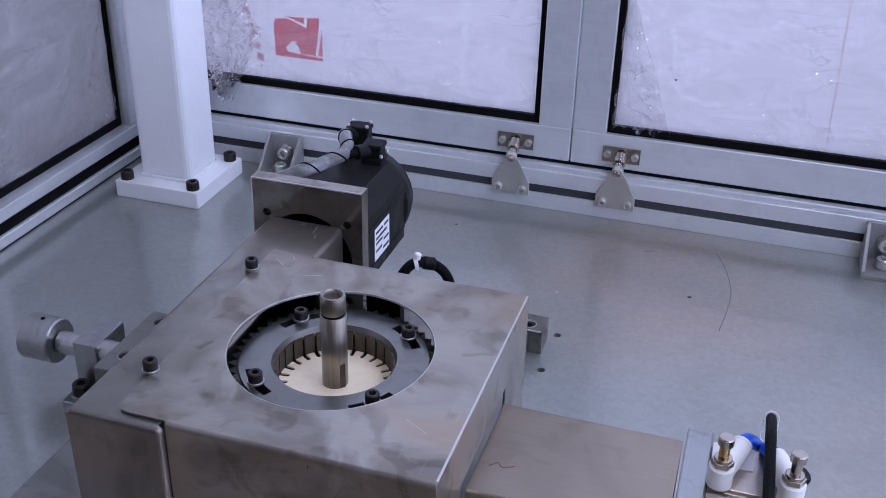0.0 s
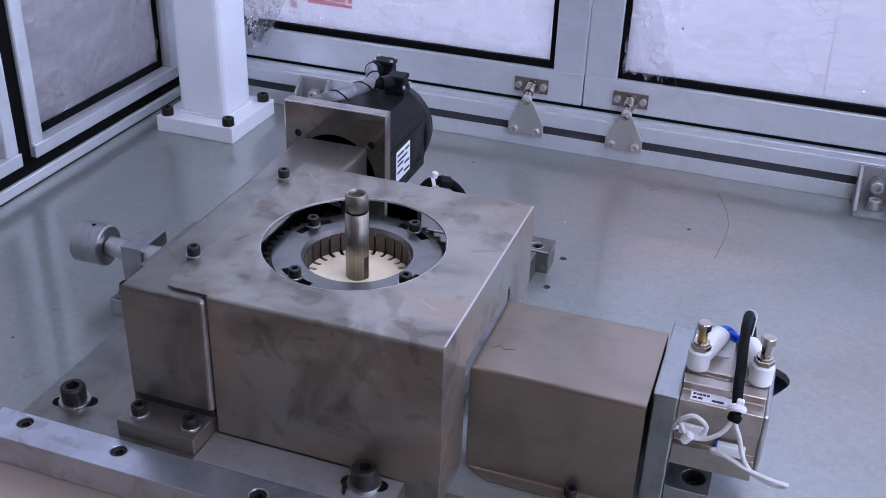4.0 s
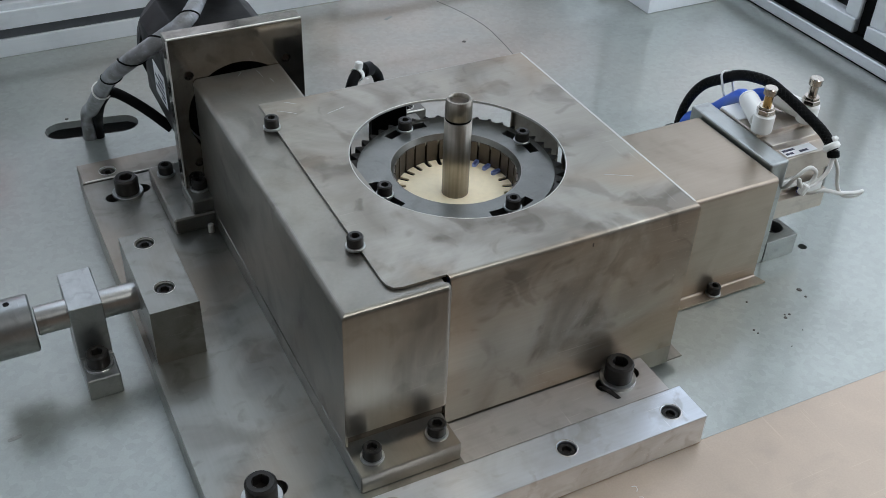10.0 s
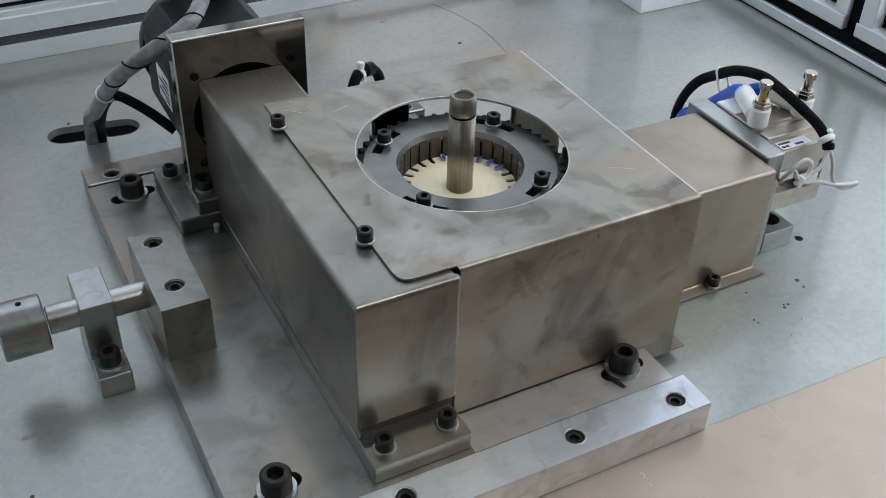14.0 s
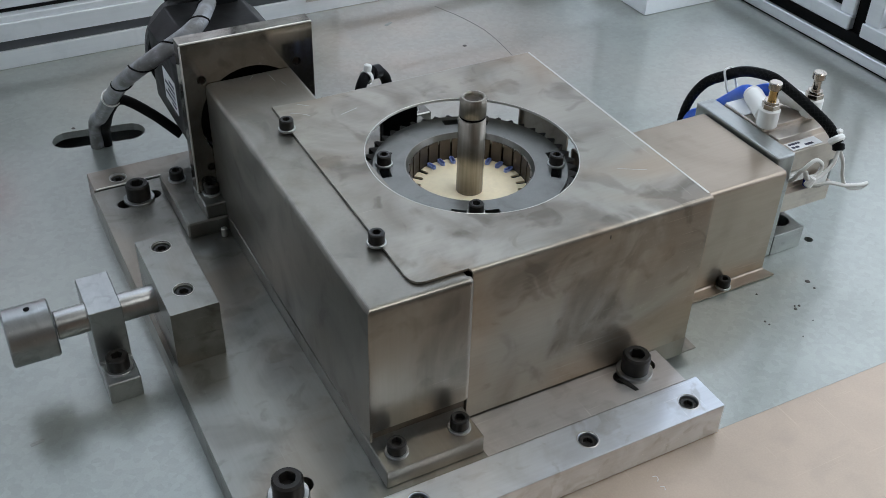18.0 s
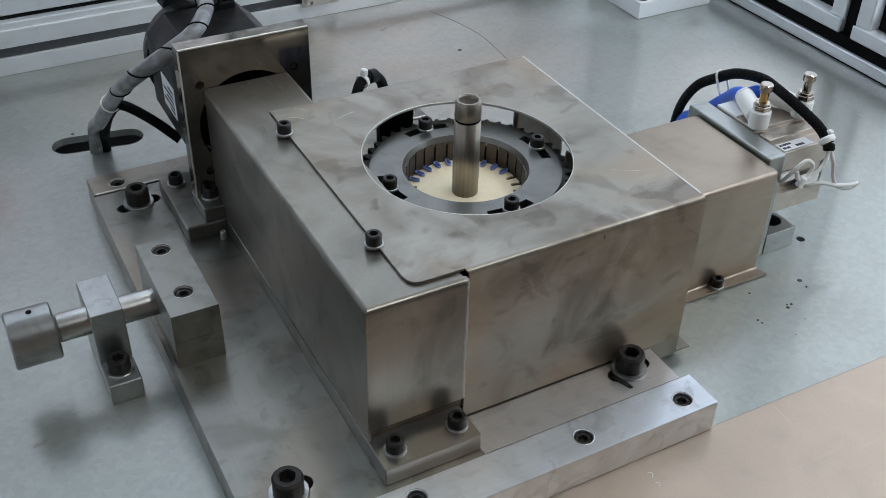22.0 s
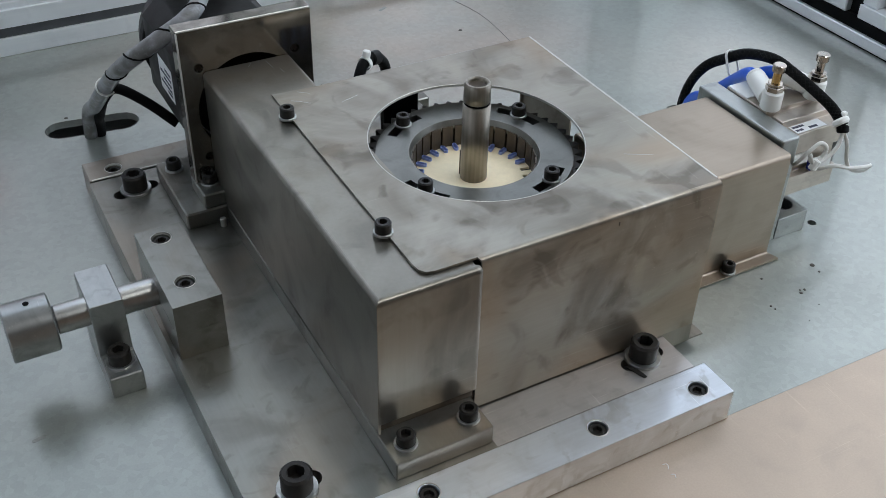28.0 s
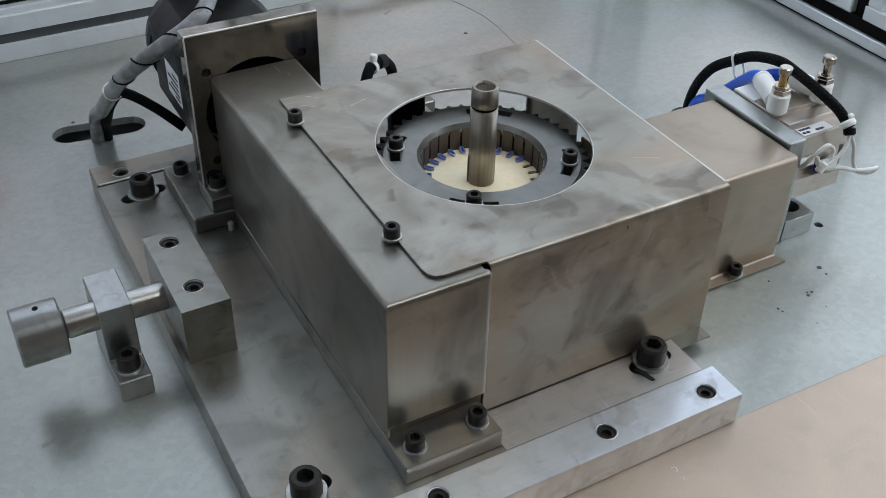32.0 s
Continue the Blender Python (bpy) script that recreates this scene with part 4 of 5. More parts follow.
# black ring added so the arc slots look shaded inside
part("slot_shade", bm_plate(circle(CX, CY, 0.0556, 64), [circle(CX, CY, 0.0445, 64)], 0.1037, 0.1041), "rubber", ring, "black ring for the shade in the slots")
part("gear_rim", bm_plate(teeth, [circle(CX, CY, 0.0545, 64)], 0.1036, 0.1104), "tooth", ring, "dark toothed gear rim")


def bm_sector(r0, r1, a0, a1, z0, z1, n=4, chamfer=0.0008):
    pts = [(r0 * math.cos(a0 + (a1 - a0) * i / n), r0 * math.sin(a0 + (a1 - a0) * i / n)) for i in range(n + 1)]
    pts += [(r1 * math.cos(a1 - (a1 - a0) * i / n), r1 * math.sin(a1 - (a1 - a0) * i / n)) for i in range(n + 1)]
    return bm_plate(pts, [], z0, z1)


finger = shared("guide_finger", lambda: bm_sector(0.0350, 0.0378, radians(1.1), radians(STEP - 1.1), 0.0, 0.0134), "finger")
for i in range(N):
    ob = new("guide_finger", finger)
    ob.parent = ring
    ob.matrix_basis = pose(0, 0, 0.0962 - 0.05, 0, 0, SLOT0 + i * STEP)
part("sleeve", bm_lathe([(0.0380, 0.09), (0.0380, 0.1036), (0.0396, 0.1036), (0.0396, 0.09), (0.0380, 0.09)], 64, Matrix.Translation((CX, CY, 0)), smooth=False), "tooth", ring)


def notched(r, r_slot, half):
    pts = []
    for i in range(N):
        a = radians(SLOT0 + i * STEP)
        c, s = math.cos(a), math.sin(a)
        def at(u, v):
            return (CX + u * c - v * s, CY + u * s + v * c)
        edge = math.sqrt(r * r - half * half)
        pts.append(at(edge, -half))
        pts.append(at(r_slot + half, -half))
        for k in range(1, 6):
            q = -math.pi / 2 - math.pi * k / 6
            pts.append(at(r_slot + half + half * math.cos(q), half * math.sin(q)))
        pts.append(at(r_slot + half, half))
        pts.append(at(edge, half))
        for k in range(1, 4):
            b = a + math.asin(half / r) + (radians(STEP) - 2 * math.asin(half / r)) * k / 4
            pts.append((CX + r * math.cos(b), CY + r * math.sin(b)))
    return pts


ZD = 0.0960
part("end_disc", bm_plate(notched(0.0349, 0.0287, 0.00135), [], ZD - 0.0012, ZD), "cream", ring, "cream fibre end disc with slots")
part("armature_core", bm_plate(notched(0.0349, 0.0286, 0.0014), [], 0.052, ZD - 0.0012), "tooth", ring, "dark laminated armature core")
part("core_holder", bm_lathe([(0, 0.0505), (0.0415, 0.0505), (0.0415, 0.0518), (0, 0.0518)], 48, Matrix.Translation((CX, CY, 0)), smooth=False), "tooth", ring)
RS = 0.0078
prof = [(0, ZD - 0.002), (RS, ZD - 0.002), (RS, 0.1443), (RS - 0.0007, 0.1446), (RS - 0.0007, 0.1458), (RS - 0.0001, 0.1462), (RS - 0.0003, 0.1558),
        (RS - 0.0008, 0.1574), (RS - 0.0012, 0.1575), (0.0060, 0.1575), (0.0054, 0.1567), (0.0049, 0.1550), (0.0018, 0.1540), (0, 0.1530)]
shaft_m = Matrix.Translation((CX, CY, 0))
sb = bm_lathe(prof, 48, shaft_m)
for f in sb.faces:
    f.smooth = abs(f.normal.z) < 0.2
part("shaft", sb, "shaft", ring, "turned steel armature shaft with groove")
part("shaft_groove", bm_lathe([(RS - 0.00055, 0.1445), (RS - 0.0003, 0.1450), (RS - 0.00055, 0.1456)], 48, shaft_m), "rubber", ring, "dark line in the groove")
# dark disc puts the recess's shade into colour
part("bore_shade", bm_lathe([(0.0050, 0.15545), (0.0030, 0.15460), (0, 0.1540)], 32, shaft_m), "finger", ring, "dark disc for the shade in the centre bore")
part("shaft_flat", bm_box(CX - 0.0002, CX + 0.0035, CY - RS - 0.0001, CY - RS + 0.002, ZD, 0.1125, 0.0002), "finger", ring, "dark milled keyway")
for i in range(4):
    t = radians(90 * i + PHASE)
    screw(ring, "M5", CX + RB * math.cos(t), CY + RB * math.sin(t), ZR, 20 * i)


def bm_liner(angle):
    """A folded paper cell: a thin-walled oblong tube standing in its slot."""
    o, w = stadium(0, 0, 0.0068, 0.0027, 0), 0.0004
    i = stadium(0, 0, 0.0068 - 2 * w, 0.0027 - 2 * w, 0)
    m = Matrix.Translation((CX, CY, 0)) @ pose(0, 0, 0, 0, 0, angle) @ Matrix.Translation((0.0320, 0, 0))
    return bm_plate(o, [i], 0.066, ZD + 0.0016, m)


STEPS = [2.1 + 2.2 * k for k in range(14)]
LINERS = []
for k in range(15):
    slot = STATION - A_START - k * STEP
    LINERS.append((part("slot_liner", bm_liner(slot), "liner", ring, "blue insulation paper cell"), 2.1 + 2.2 * (k - 1) + 1.45))

# ---- posts ----
post = thing("press_post", "white painted square column on a bolted base", "post", (-0.2335, 0.499, 0), group="white posts")
PX, PY = -0.2335, 0.499
part("base", bm_box(PX - 0.0465, PX + 0.0465, PY - 0.048, PY + 0.048, 0, 0.0175, 0.0008, 2), "white", post)
part("column", bm_box(PX - 0.0285, PX + 0.0285, PY - 0.0285, PY + 0.0285, 0.0175, 1.2, 0.006, 3), "white", post)
part("weld_bead", bm_box(PX - 0.0298, PX + 0.0298, PY - 0.0298, PY + 0.0298, 0.0174, 0.0205, 0.0028, 2), "white", post, "painted weld bead")
for sx in (-1, 1):
    for sy in (-1, 1):
        screw(post, "M8", PX + sx * 0.0375, PY + sy * 0.039, 0.0175, 30 * sx, washer=False)
copy_thing(post, pose(0.5445, 0.4785, 0))

# ---- corner brackets on the rail ----
brk = thing("corner_bracket", "grey die-cast corner bracket screwed to rail and table", "bracket", (0, 0, 0), group="corner brackets")
part("foot", bm_plate(rect(-0.0175, 0.0175, -0.040, 0), [stadium(0, -0.020, 0.016, 0.0085, 90)], 0, 0.004), "cast", brk, bevel=0.0006)
bk = Matrix(((1, 0, 0, 0), (0, 0, -1, 0), (0, 1, 0, 0), (0, 0, 0, 1)))
part("back", bm_plate(rect(-0.0175, 0.0175, 0.004, 0.0405), [stadium(0, 0.022, 0.016, 0.0085, 90)], 0, 0.004, bk), "cast", brk, bevel=0.0006)
for s in (-1, 1):
    gm = Matrix(((0, 0, 1, s * 0.0175 - 0.0017), (1, 0, 0, 0), (0, 1, 0, 0), (0, 0, 0, 1)))
    part("gusset", bm_plate([(-0.0395, 0.0005), (-0.001, 0.0005), (-0.001, 0.0405), (-0.007, 0.0405), (-0.0395, 0.007)], [], 0, 0.0034, gm), "cast", brk, bevel=0.0005)
screw(brk, "M8", 0, -0.020, 0.004, 10, True, "zinc")
screw(brk, "M8", 0, -0.004, 0.022, 20, True, "zinc", rx=90)
brk.matrix_basis = pose(-0.1455, YB - 0.0003, 0)
copy_thing(brk, pose(0.4635, YB - 0.0003, 0))

# ---- door latches ----
latch = thing("door_latch", "zinc-plated spring latch holding the door to the rail", "latch", (0, 0, 0), group="door latches")
lm = Matrix(((1, 0, 0, 0), (0, 0, -1, 0), (0, 1, 0, 0), (0, 0, 0, 1)))
tri = [(-0.0195, 0.013), (0.0195, 0.013), (0.0195, 0.026), (0.0075, 0.049), (0.0045, 0.0525), (-0.0045, 0.0525), (-0.0075, 0.049), (-0.0195, 0.026)]
part("tongue_plate", bm_plate(tri, [], 0.0002, 0.0024, lm), "zinc", latch, bevel=0.0005)
for sx in (-1, 1):
    screw(latch, "M5", sx * 0.0125, -0.0024, 0.0195, 0, False, "zinc", rx=90)
door_y = 0.012
part("keeper", bm_plate(rect(-0.0185, 0.0185, 0.0575, 0.0735), [], -door_y + 0.0002, -door_y + 0.0018, lm), "nickel", latch, bevel=0.0003)
part("boss", bm_rod((0, 0.0102, 0.0655), (0, 0.0, 0.060), 0.0062, 20), "nickel", latch, "brassy spring boss")
part("plunger", bm_rod((0, 0.004, 0.062), (0, -0.0085, 0.052), 0.0042, 16), "nickel", latch, "brassy plunger pin")
part("pin_nut", bm_rod((0, -0.0024, 0.0565), (0, -0.006, 0.0537), 0.0056, 6), "zinc", latch)
for sx in (-1, 1):
    screw(latch, "M4", sx * 0.0135, door_y - 0.0018, 0.0655, 0, False, "zinc", rx=90)
latch.matrix_basis = pose(0.1035, YB - 0.0004, 0)
copy_thing(latch, pose(0.2105, YB - 0.0004, 0))

# ---- motor and its bracket ----
MX, MZ = 0.0292, 0.0925
mb = thing("motor_bracket", "dark milled steel motor plate with round pilot hole", "bracket", (MX, 0.25, ZB))
pm = Matrix(((1, 0, 0, 0), (0, 0, -1, 0.2585), (0, 1, 0, 0), (0, 0, 0, 1)))
h = 0.0318
part("plate", bm_plate(rect(-0.0142, 0.0726, 0.0425, 0.1508), [circle(MX, MZ, 0.0352, 48)] + [circle(MX + sx * h, MZ + sz * h, 0.0031, 14) for sx in (-1, 1) for sz in (-1, 1)], 0, 0.0115, pm), "bracket", mb, bevel=0.0012)
# zinc strips paint the white highlight along the plate's chamfers
part("edge_glint", bm_box(-0.0140, 0.0724, 0.2467, 0.2479, 0.1498, 0.1510, 0.0003), "zinc", mb, "bright strip for the light on the chamfered edge")
part("edge_glint", bm_box(-0.0144, -0.0133, 0.2467, 0.2478, 0.0428, 0.1497, 0.0003), "zinc", mb, "bright strip for the light on the chamfered edge")
part("foot", bm_box(-0.0145, 0.0728, 0.2305, 0.2585, 0.0322, 0.0425, 0.0008), "steel", mb)
part("foot_plate", bm_box(-0.028, 0.086, 0.229, 0.299, ZB, 0.0322, 0.001), "steel", mb)
screw(mb, "M6", -0.0185, 0.2865, 0.0322, 20)
screw(mb, "M6", -0.0055, 0.2445, 0.0425, 5)
screw(mb, "M6", 0.079, 0.2865, 0.0322, 20)

motor = thing("servo_motor", "black square servo motor with connectors on top", "motor", (MX, 0.31, MZ))


def octagon(c, half, cut):
    k = half - cut
    return [(c[0] + x, c[1] + y) for x, y in ((-k, -half), (k, -half), (half, -k), (half, k), (k, half), (-k, half), (-half, k), (-half, -k))]


ym = Matrix(((1, 0, 0, 0), (0, 0, 1, 0), (0, 1, 0, 0), (0, 0, 0, 1)))
part("flange", bm_plate(octagon((MX, MZ), 0.040, 0.004), [circle(MX, MZ, 0.0352, 48)], 0.2587, 0.2665, ym), "alu", motor, "bare grey flange edge", bevel=0.0008)
part("body", bm_plate(octagon((MX, MZ), 0.0392, 0.013), [], 0.2665, 0.350, ym), "motor", motor, bevel=0.001)
for z in (-0.016, 0.016):
    part("rib", bm_box(MX + 0.0392, MX + 0.0400, 0.270, 0.349, MZ + z - 0.001, MZ + z + 0.001, 0.0003), "motor", motor)
cap = [(0, 0.0), (0.0405, 0.0), (0.0418, 0.001), (0.0418, 0.008), (0.041, 0.012), (0.039, 0.021), (0.036, 0.0235), (0, 0.0238)]
part("rear_cap", bm_lathe(cap, 48, along((MX, 0.3502, MZ), (MX, 1, MZ)), smooth=False), "motor", motor, "round black rear cap", bevel=0.0005)
part("label", bm_box(MX + 0.0393, MX + 0.0397, 0.2815, 0.3125, 0.0765, 0.1045, 0), "paper", motor, "white maker's label")
for i, (y0, y1, z) in enumerate(((0.284, 0.298, 0.1005), (0.301, 0.310, 0.1005), (0.284, 0.306, 0.0955), (0.284, 0.297, 0.0915), (0.300, 0.3105, 0.0885), (0.284, 0.296, 0.085), (0.299, 0.3105, 0.0815))):
    part("print_bar", bm_box(MX + 0.0397, MX + 0.0399, y0, y1, z - 0.001, z + 0.0011, 0), "ink", motor)
part("label", bm_box(MX - 0.0397, MX - 0.0393, 0.289, 0.319, 0.0795, 0.1035, 0), "paper", motor, "white maker's label")
for y0, y1, z in ((0.292, 0.304, 0.0985), (0.292, 0.315, 0.0945), (0.292, 0.309, 0.0905), (0.292, 0.316, 0.0865), (0.292, 0.302, 0.083)):
    part("print_bar", bm_box(MX - 0.0399, MX - 0.0397, y0, y1, z - 0.0009, z + 0.0009, 0), "ink", motor)
def connector(cx, cy, z0, z1, turn, sx_, sy_, screws):
    """A black plug on its socket, held by small screws given in its own space."""
    m = Matrix.Translation((cx, cy, 0)) @ pose(0, 0, 0, 0, 0, turn)
    for nm, k, a, b in (("connector_base", 1.12, z0, z0 + 0.006), ("connector_body", 0.94, z0 + 0.006, z1 - 0.0045), ("connector_cap", 1.06, z1 - 0.0045, z1)):
        bm = bm_box(-sx_ * k, sx_ * k, -sy_ * k, sy_ * k, a, b, 0.0014, 2)
        bmesh.ops.transform(bm, matrix=m, verts=bm.verts)
        part(nm, bm, "plastic", motor)
    for x, y, z in screws:
        ob = new("connector_screw", shared("connector_screw", lambda: bm_rod((0, 0, -0.001), (0, 0, 0.0014), 0.0016, 10, 0.0003), "zinc"))
        ob.parent = motor
        ob.matrix_basis = Matrix.Translation(m @ Vector((x, y, z)) - ORIGIN[motor])


connector(0.0190, 0.3775, 0.1250, 0.1480, 3, 0.0092, 0.0072, [(sx * 0.0078, sy * 0.0054, 0.1480) for sx in (-1, 1) for sy in (-1, 1)])
connector(0.0440, 0.3455, 0.1312, 0.1482, 3, 0.0078, 0.0078, [])
part("connector_neck", bm_rod((0.040, 0.3405, 0.1425), (0.0345, 0.3290, 0.1440), 0.0058, 16, 0.001), "plastic", motor)
part("connector_neck", bm_rod((0.0150, 0.3735, 0.1400), (0.0125, 0.3650, 0.1420), 0.0064, 16, 0.001), "plastic", motor)
for y in (0.3385, 0.3515):
    part("side_screw", bm_rod((0.0515, y, 0.1394), (0.0535, y, 0.1396), 0.0017, 10, 0.0003), "zinc", motor)

WRAP = [(0.0115, 0.366, 0.1425), (0.0185, 0.348, 0.1465), (0.0280, 0.326, 0.1455), (0.0190, 0.303, 0.1435), (0.0040, 0.2850, 0.1405), (-0.019, 0.2855, 0.128), (-0.036, 0.307, 0.106), (-0.0415, 0.335, 0.083), (-0.0485, 0.372, 0.047), (-0.0505, 0.404, 0.018), (-0.049, 0.424, -0.06)]
loom = thing("motor_cable", "motor cable in frosted spiral wrap running into the table", "cable", (-0.049, 0.427, 0))
part("wrap", bm_tube(WRAP, 0.0055, 14, 10), "wrap", loom, "frosted plastic spiral wrap")
part("wrap_seam", bm_helix(WRAP[:8], 0.0055, 0.0007, 7), "rubber", loom, "dark gap between the turns")
part("black_cable", bm_tube([(0.0365, 0.333, 0.1435), (0.031, 0.325, 0.1445), (0.0245, 0.317, 0.1440)], 0.0040, 10), "rubber", loom)
part("brake_cable", bm_tube([(-0.004, 0.318, 0.048), (-0.020, 0.331, 0.062), (-0.0365, 0.345, 0.0705), (-0.0430, 0.362, 0.056), (-0.0450, 0.384, 0.032), (-0.0435, 0.406, 0.008), (-0.043, 0.420, -0.05)], 0.0038, 10), "rubber", loom, "black cable tied to the wrap")
part("cable_tie", bm_lathe([(0.0062, -0.0009), (0.0070, -0.0009), (0.0070, 0.0009), (0.0062, 0.0009), (0.0062, -0.0009)], 20, along((-0.0435, 0.346, 0.073), (-0.0485, 0.372, 0.047)), smooth=False), "white_plastic", loom, "white cable tie")

# ---- sensor cable behind the housing ----
sc = thing("sensor_cable", "black sensor cable with a white tie arching behind the housing", "cable", (0.118, 0.25, 0.0))
part("cable", bm_tube([(0.094, 0.232, 0.03), (0.098, 0.238, 0.075), (0.1055, 0.246, 0.0955), (0.114, 0.252, 0.1015), (0.1255, 0.258, 0.0975), (0.134, 0.264, 0.082), (0.140, 0.27, 0.04), (0.142, 0.274, 0.001)], 0.0038, 12), "sleeve", sc)
part("plug", bm_rod((0.1165, 0.2530, 0.1012), (0.1245, 0.2575, 0.0990), 0.0050, 14, 0.001), "plastic", sc)
part("tie_band", bm_lathe([(0.0042, -0.0014), (0.0050, -0.0014), (0.0050, 0.0014), (0.0042, 0.0014), (0.0042, -0.0014)], 24, along((0.1120, 0.2506, 0.1003), (0.118, 0.2545, 0.1012)), smooth=False), "white_plastic", sc, "white cable tie band")
part("tie_head", bm_rod((0.1125, 0.2508, 0.1040), (0.1138, 0.2514, 0.1090), 0.0028, 12, 0.0008), "white_plastic", sc, "white cable tie head")

# ---- locking pin with knob ----
KY, KZ = 0.1525, 0.0418
knob = thing("locking_pin", "steel locking pin with a turned aluminium knob", "handle", (-0.1, KY, 0))
part("pin", bm_rod((-0.126, KY, KZ), (-0.069, KY, KZ), 0.0084, 36, 0.0006), "turned", knob)
part("knob", bm_rod((-0.1525, KY, KZ), (-0.1268, KY, KZ), 0.0168, 40, 0.001), "alu_mill", knob, "satin aluminium knob with cross hole")
part("cross_hole", bm_rod((-0.1385, KY, KZ + 0.0158), (-0.1385, KY, KZ + 0.0171), 0.0017, 12, 0), "rubber", knob)
gb = thing("guide_block", "milled steel guide block with a bolted foot", "block", (-0.1, 0.14, 0))
gx0, gx1 = -0.1085, -0.0897
gm = Matrix(((0, 0, 1, gx0), (1, 0, 0, 0), (0, 1, 0, 0), (0, 0, 0, 1)))
part("block", bm_plate([(0.1405, 0), (0.1785, 0), (0.1785, 0.0508), (0.1425, 0.0508), (0.1425, 0.0145), (0.1405, 0.0145)], [], 0, gx1 - gx0, gm), "alu_mill", gb, bevel=0.0006)
part("foot", bm_box(gx0, gx1, 0.1212, 0.1406, 0, 0.0145, 0.0006), "alu_mill", gb)
screw(gb, "M8", -0.0992, 0.1335, 0.0145, 15)
cb = thing("clamp_block", "two-piece steel clamp block on the base plate", "block", (-0.056, 0.15, ZB))
ch = [circle(-0.0565, 0.1775, 0.0056, 20), circle(-0.0563, 0.1322, 0.0056, 20)]
part("lower_half", bm_box(-0.0695, -0.0415, 0.1125, 0.1885, ZB, 0.0390, 0), "steel", cb)
part("upper_half", bm_plate(rect(-0.0695, -0.0415, 0.1125, 0.1885), ch, 0.03915, 0.0585), "steel", cb, bevel=0.0002)
for c in ch:
    mx_, my_ = sum(p[0] for p in c) / 20, sum(p[1] for p in c) / 20
    sunk_screw(cb, "M6", mx_, my_, 0.0585)

# ---- cylinder on its bracket ----
cyb = thing("cylinder_bracket", "thick aluminium angle plate carrying the cylinder", "bracket", (0.33, 0.105, 0))
part("plate", bm_box(0.3195, 0.3345, 0.0645, 0.148, 0, 0.0835, 0.0012, 2), "angle", cyb)
part("foot", bm_plate(rect(0.3347, 0.3620, 0.0645, 0.148), [circle(0.351, 0.079, 0.0075, 20), circle(0.351, 0.133, 0.0075, 20)], 0, 0.0165), "angle", cyb, bevel=0.0008)
screw(cyb, "M6", 0.351, 0.079, 0.0035, 10, False)
screw(cyb, "M6", 0.351, 0.133, 0.0035, 10, False)

SWITCHES = ((0.3455, 0.0590), (0.3690, 0.0500))
cyl = thing("air_cylinder", "compact aluminium air cylinder with grooved body", "cylinder", (0.36, 0.1, 0.03))
C0, C1, D0, D1, E0, E1 = 0.3347, 0.3835, 0.0705, 0.1365, 0.0305, 0.0845
sec = [(D0, E0), (D1, E0), (D1, E1), (D0 + 0.027, E1), (D0 + 0.027, E1 - 0.003), (D0 + 0.021, E1 - 0.003), (D0 + 0.021, E1), (D0 + 0.0115, E1), (D0 + 0.0115, E1 - 0.005), (D0, E1 - 0.005),
       (D0, 0.0640), (D0 + 0.0055, 0.0640), (D0 + 0.0055, 0.0455), (D0, 0.0455)]
cm = Matrix(((0, 0, 1, C0), (1, 0, 0, 0), (0, 1, 0, 0), (0, 0, 0, 1)))
part("body", bm_plate(sec, [], 0, C1 - C0, cm), "body", cyl, "bead-blasted aluminium body", bevel=0.0006)
part("end_cap", bm_box(C1, C1 + 0.0035, D0 + 0.004, D1 - 0.004, E0 + 0.004, E1 - 0.007, 0.0012), "alu_mill", cyl)
# pale patch paints the pane's reflection on the flat top
part("sheen_patch", bm_box(C0 + 0.0003, C0 + 0.0235, 0.1165, D1 - 0.0005, E1 - 0.0002, E1 + 0.0009, 0.0003), "paper", cyl, "pale patch for the reflection on the body's top")
part("rod_shank", bm_rod((0.325, 0.1035, 0.056), (C0 + 0.001, 0.1035, 0.056), 0.008, 20), "zinc", cyl)
part("label", bm_box(0.3405, 0.3665, 0.0725, 0.0812, E1 - 0.0051, E1 - 0.0047, 0), "paper", cyl, "white maker's label")
for x0, x1, y in ((0.3417, 0.3435, 0.0788), (0.3439, 0.3448, 0.0788), (0.3452, 0.3470, 0.0788), (0.3474, 0.3492, 0.0788), (0.3496, 0.3514, 0.0788), (0.3417, 0.3442, 0.0750), (0.3448, 0.3476, 0.0750), (0.3530, 0.3600, 0.0750)):
    part("print_bar", bm_box(x0, x1, y - 0.0010, y + 0.0010, E1 - 0.0048, E1 - 0.0045, 0), "ink", cyl)
FIT = ((0.3405, 0.1005, 0.009, 0.026), (0.3780, 0.0990, -0.009, 0.0235))
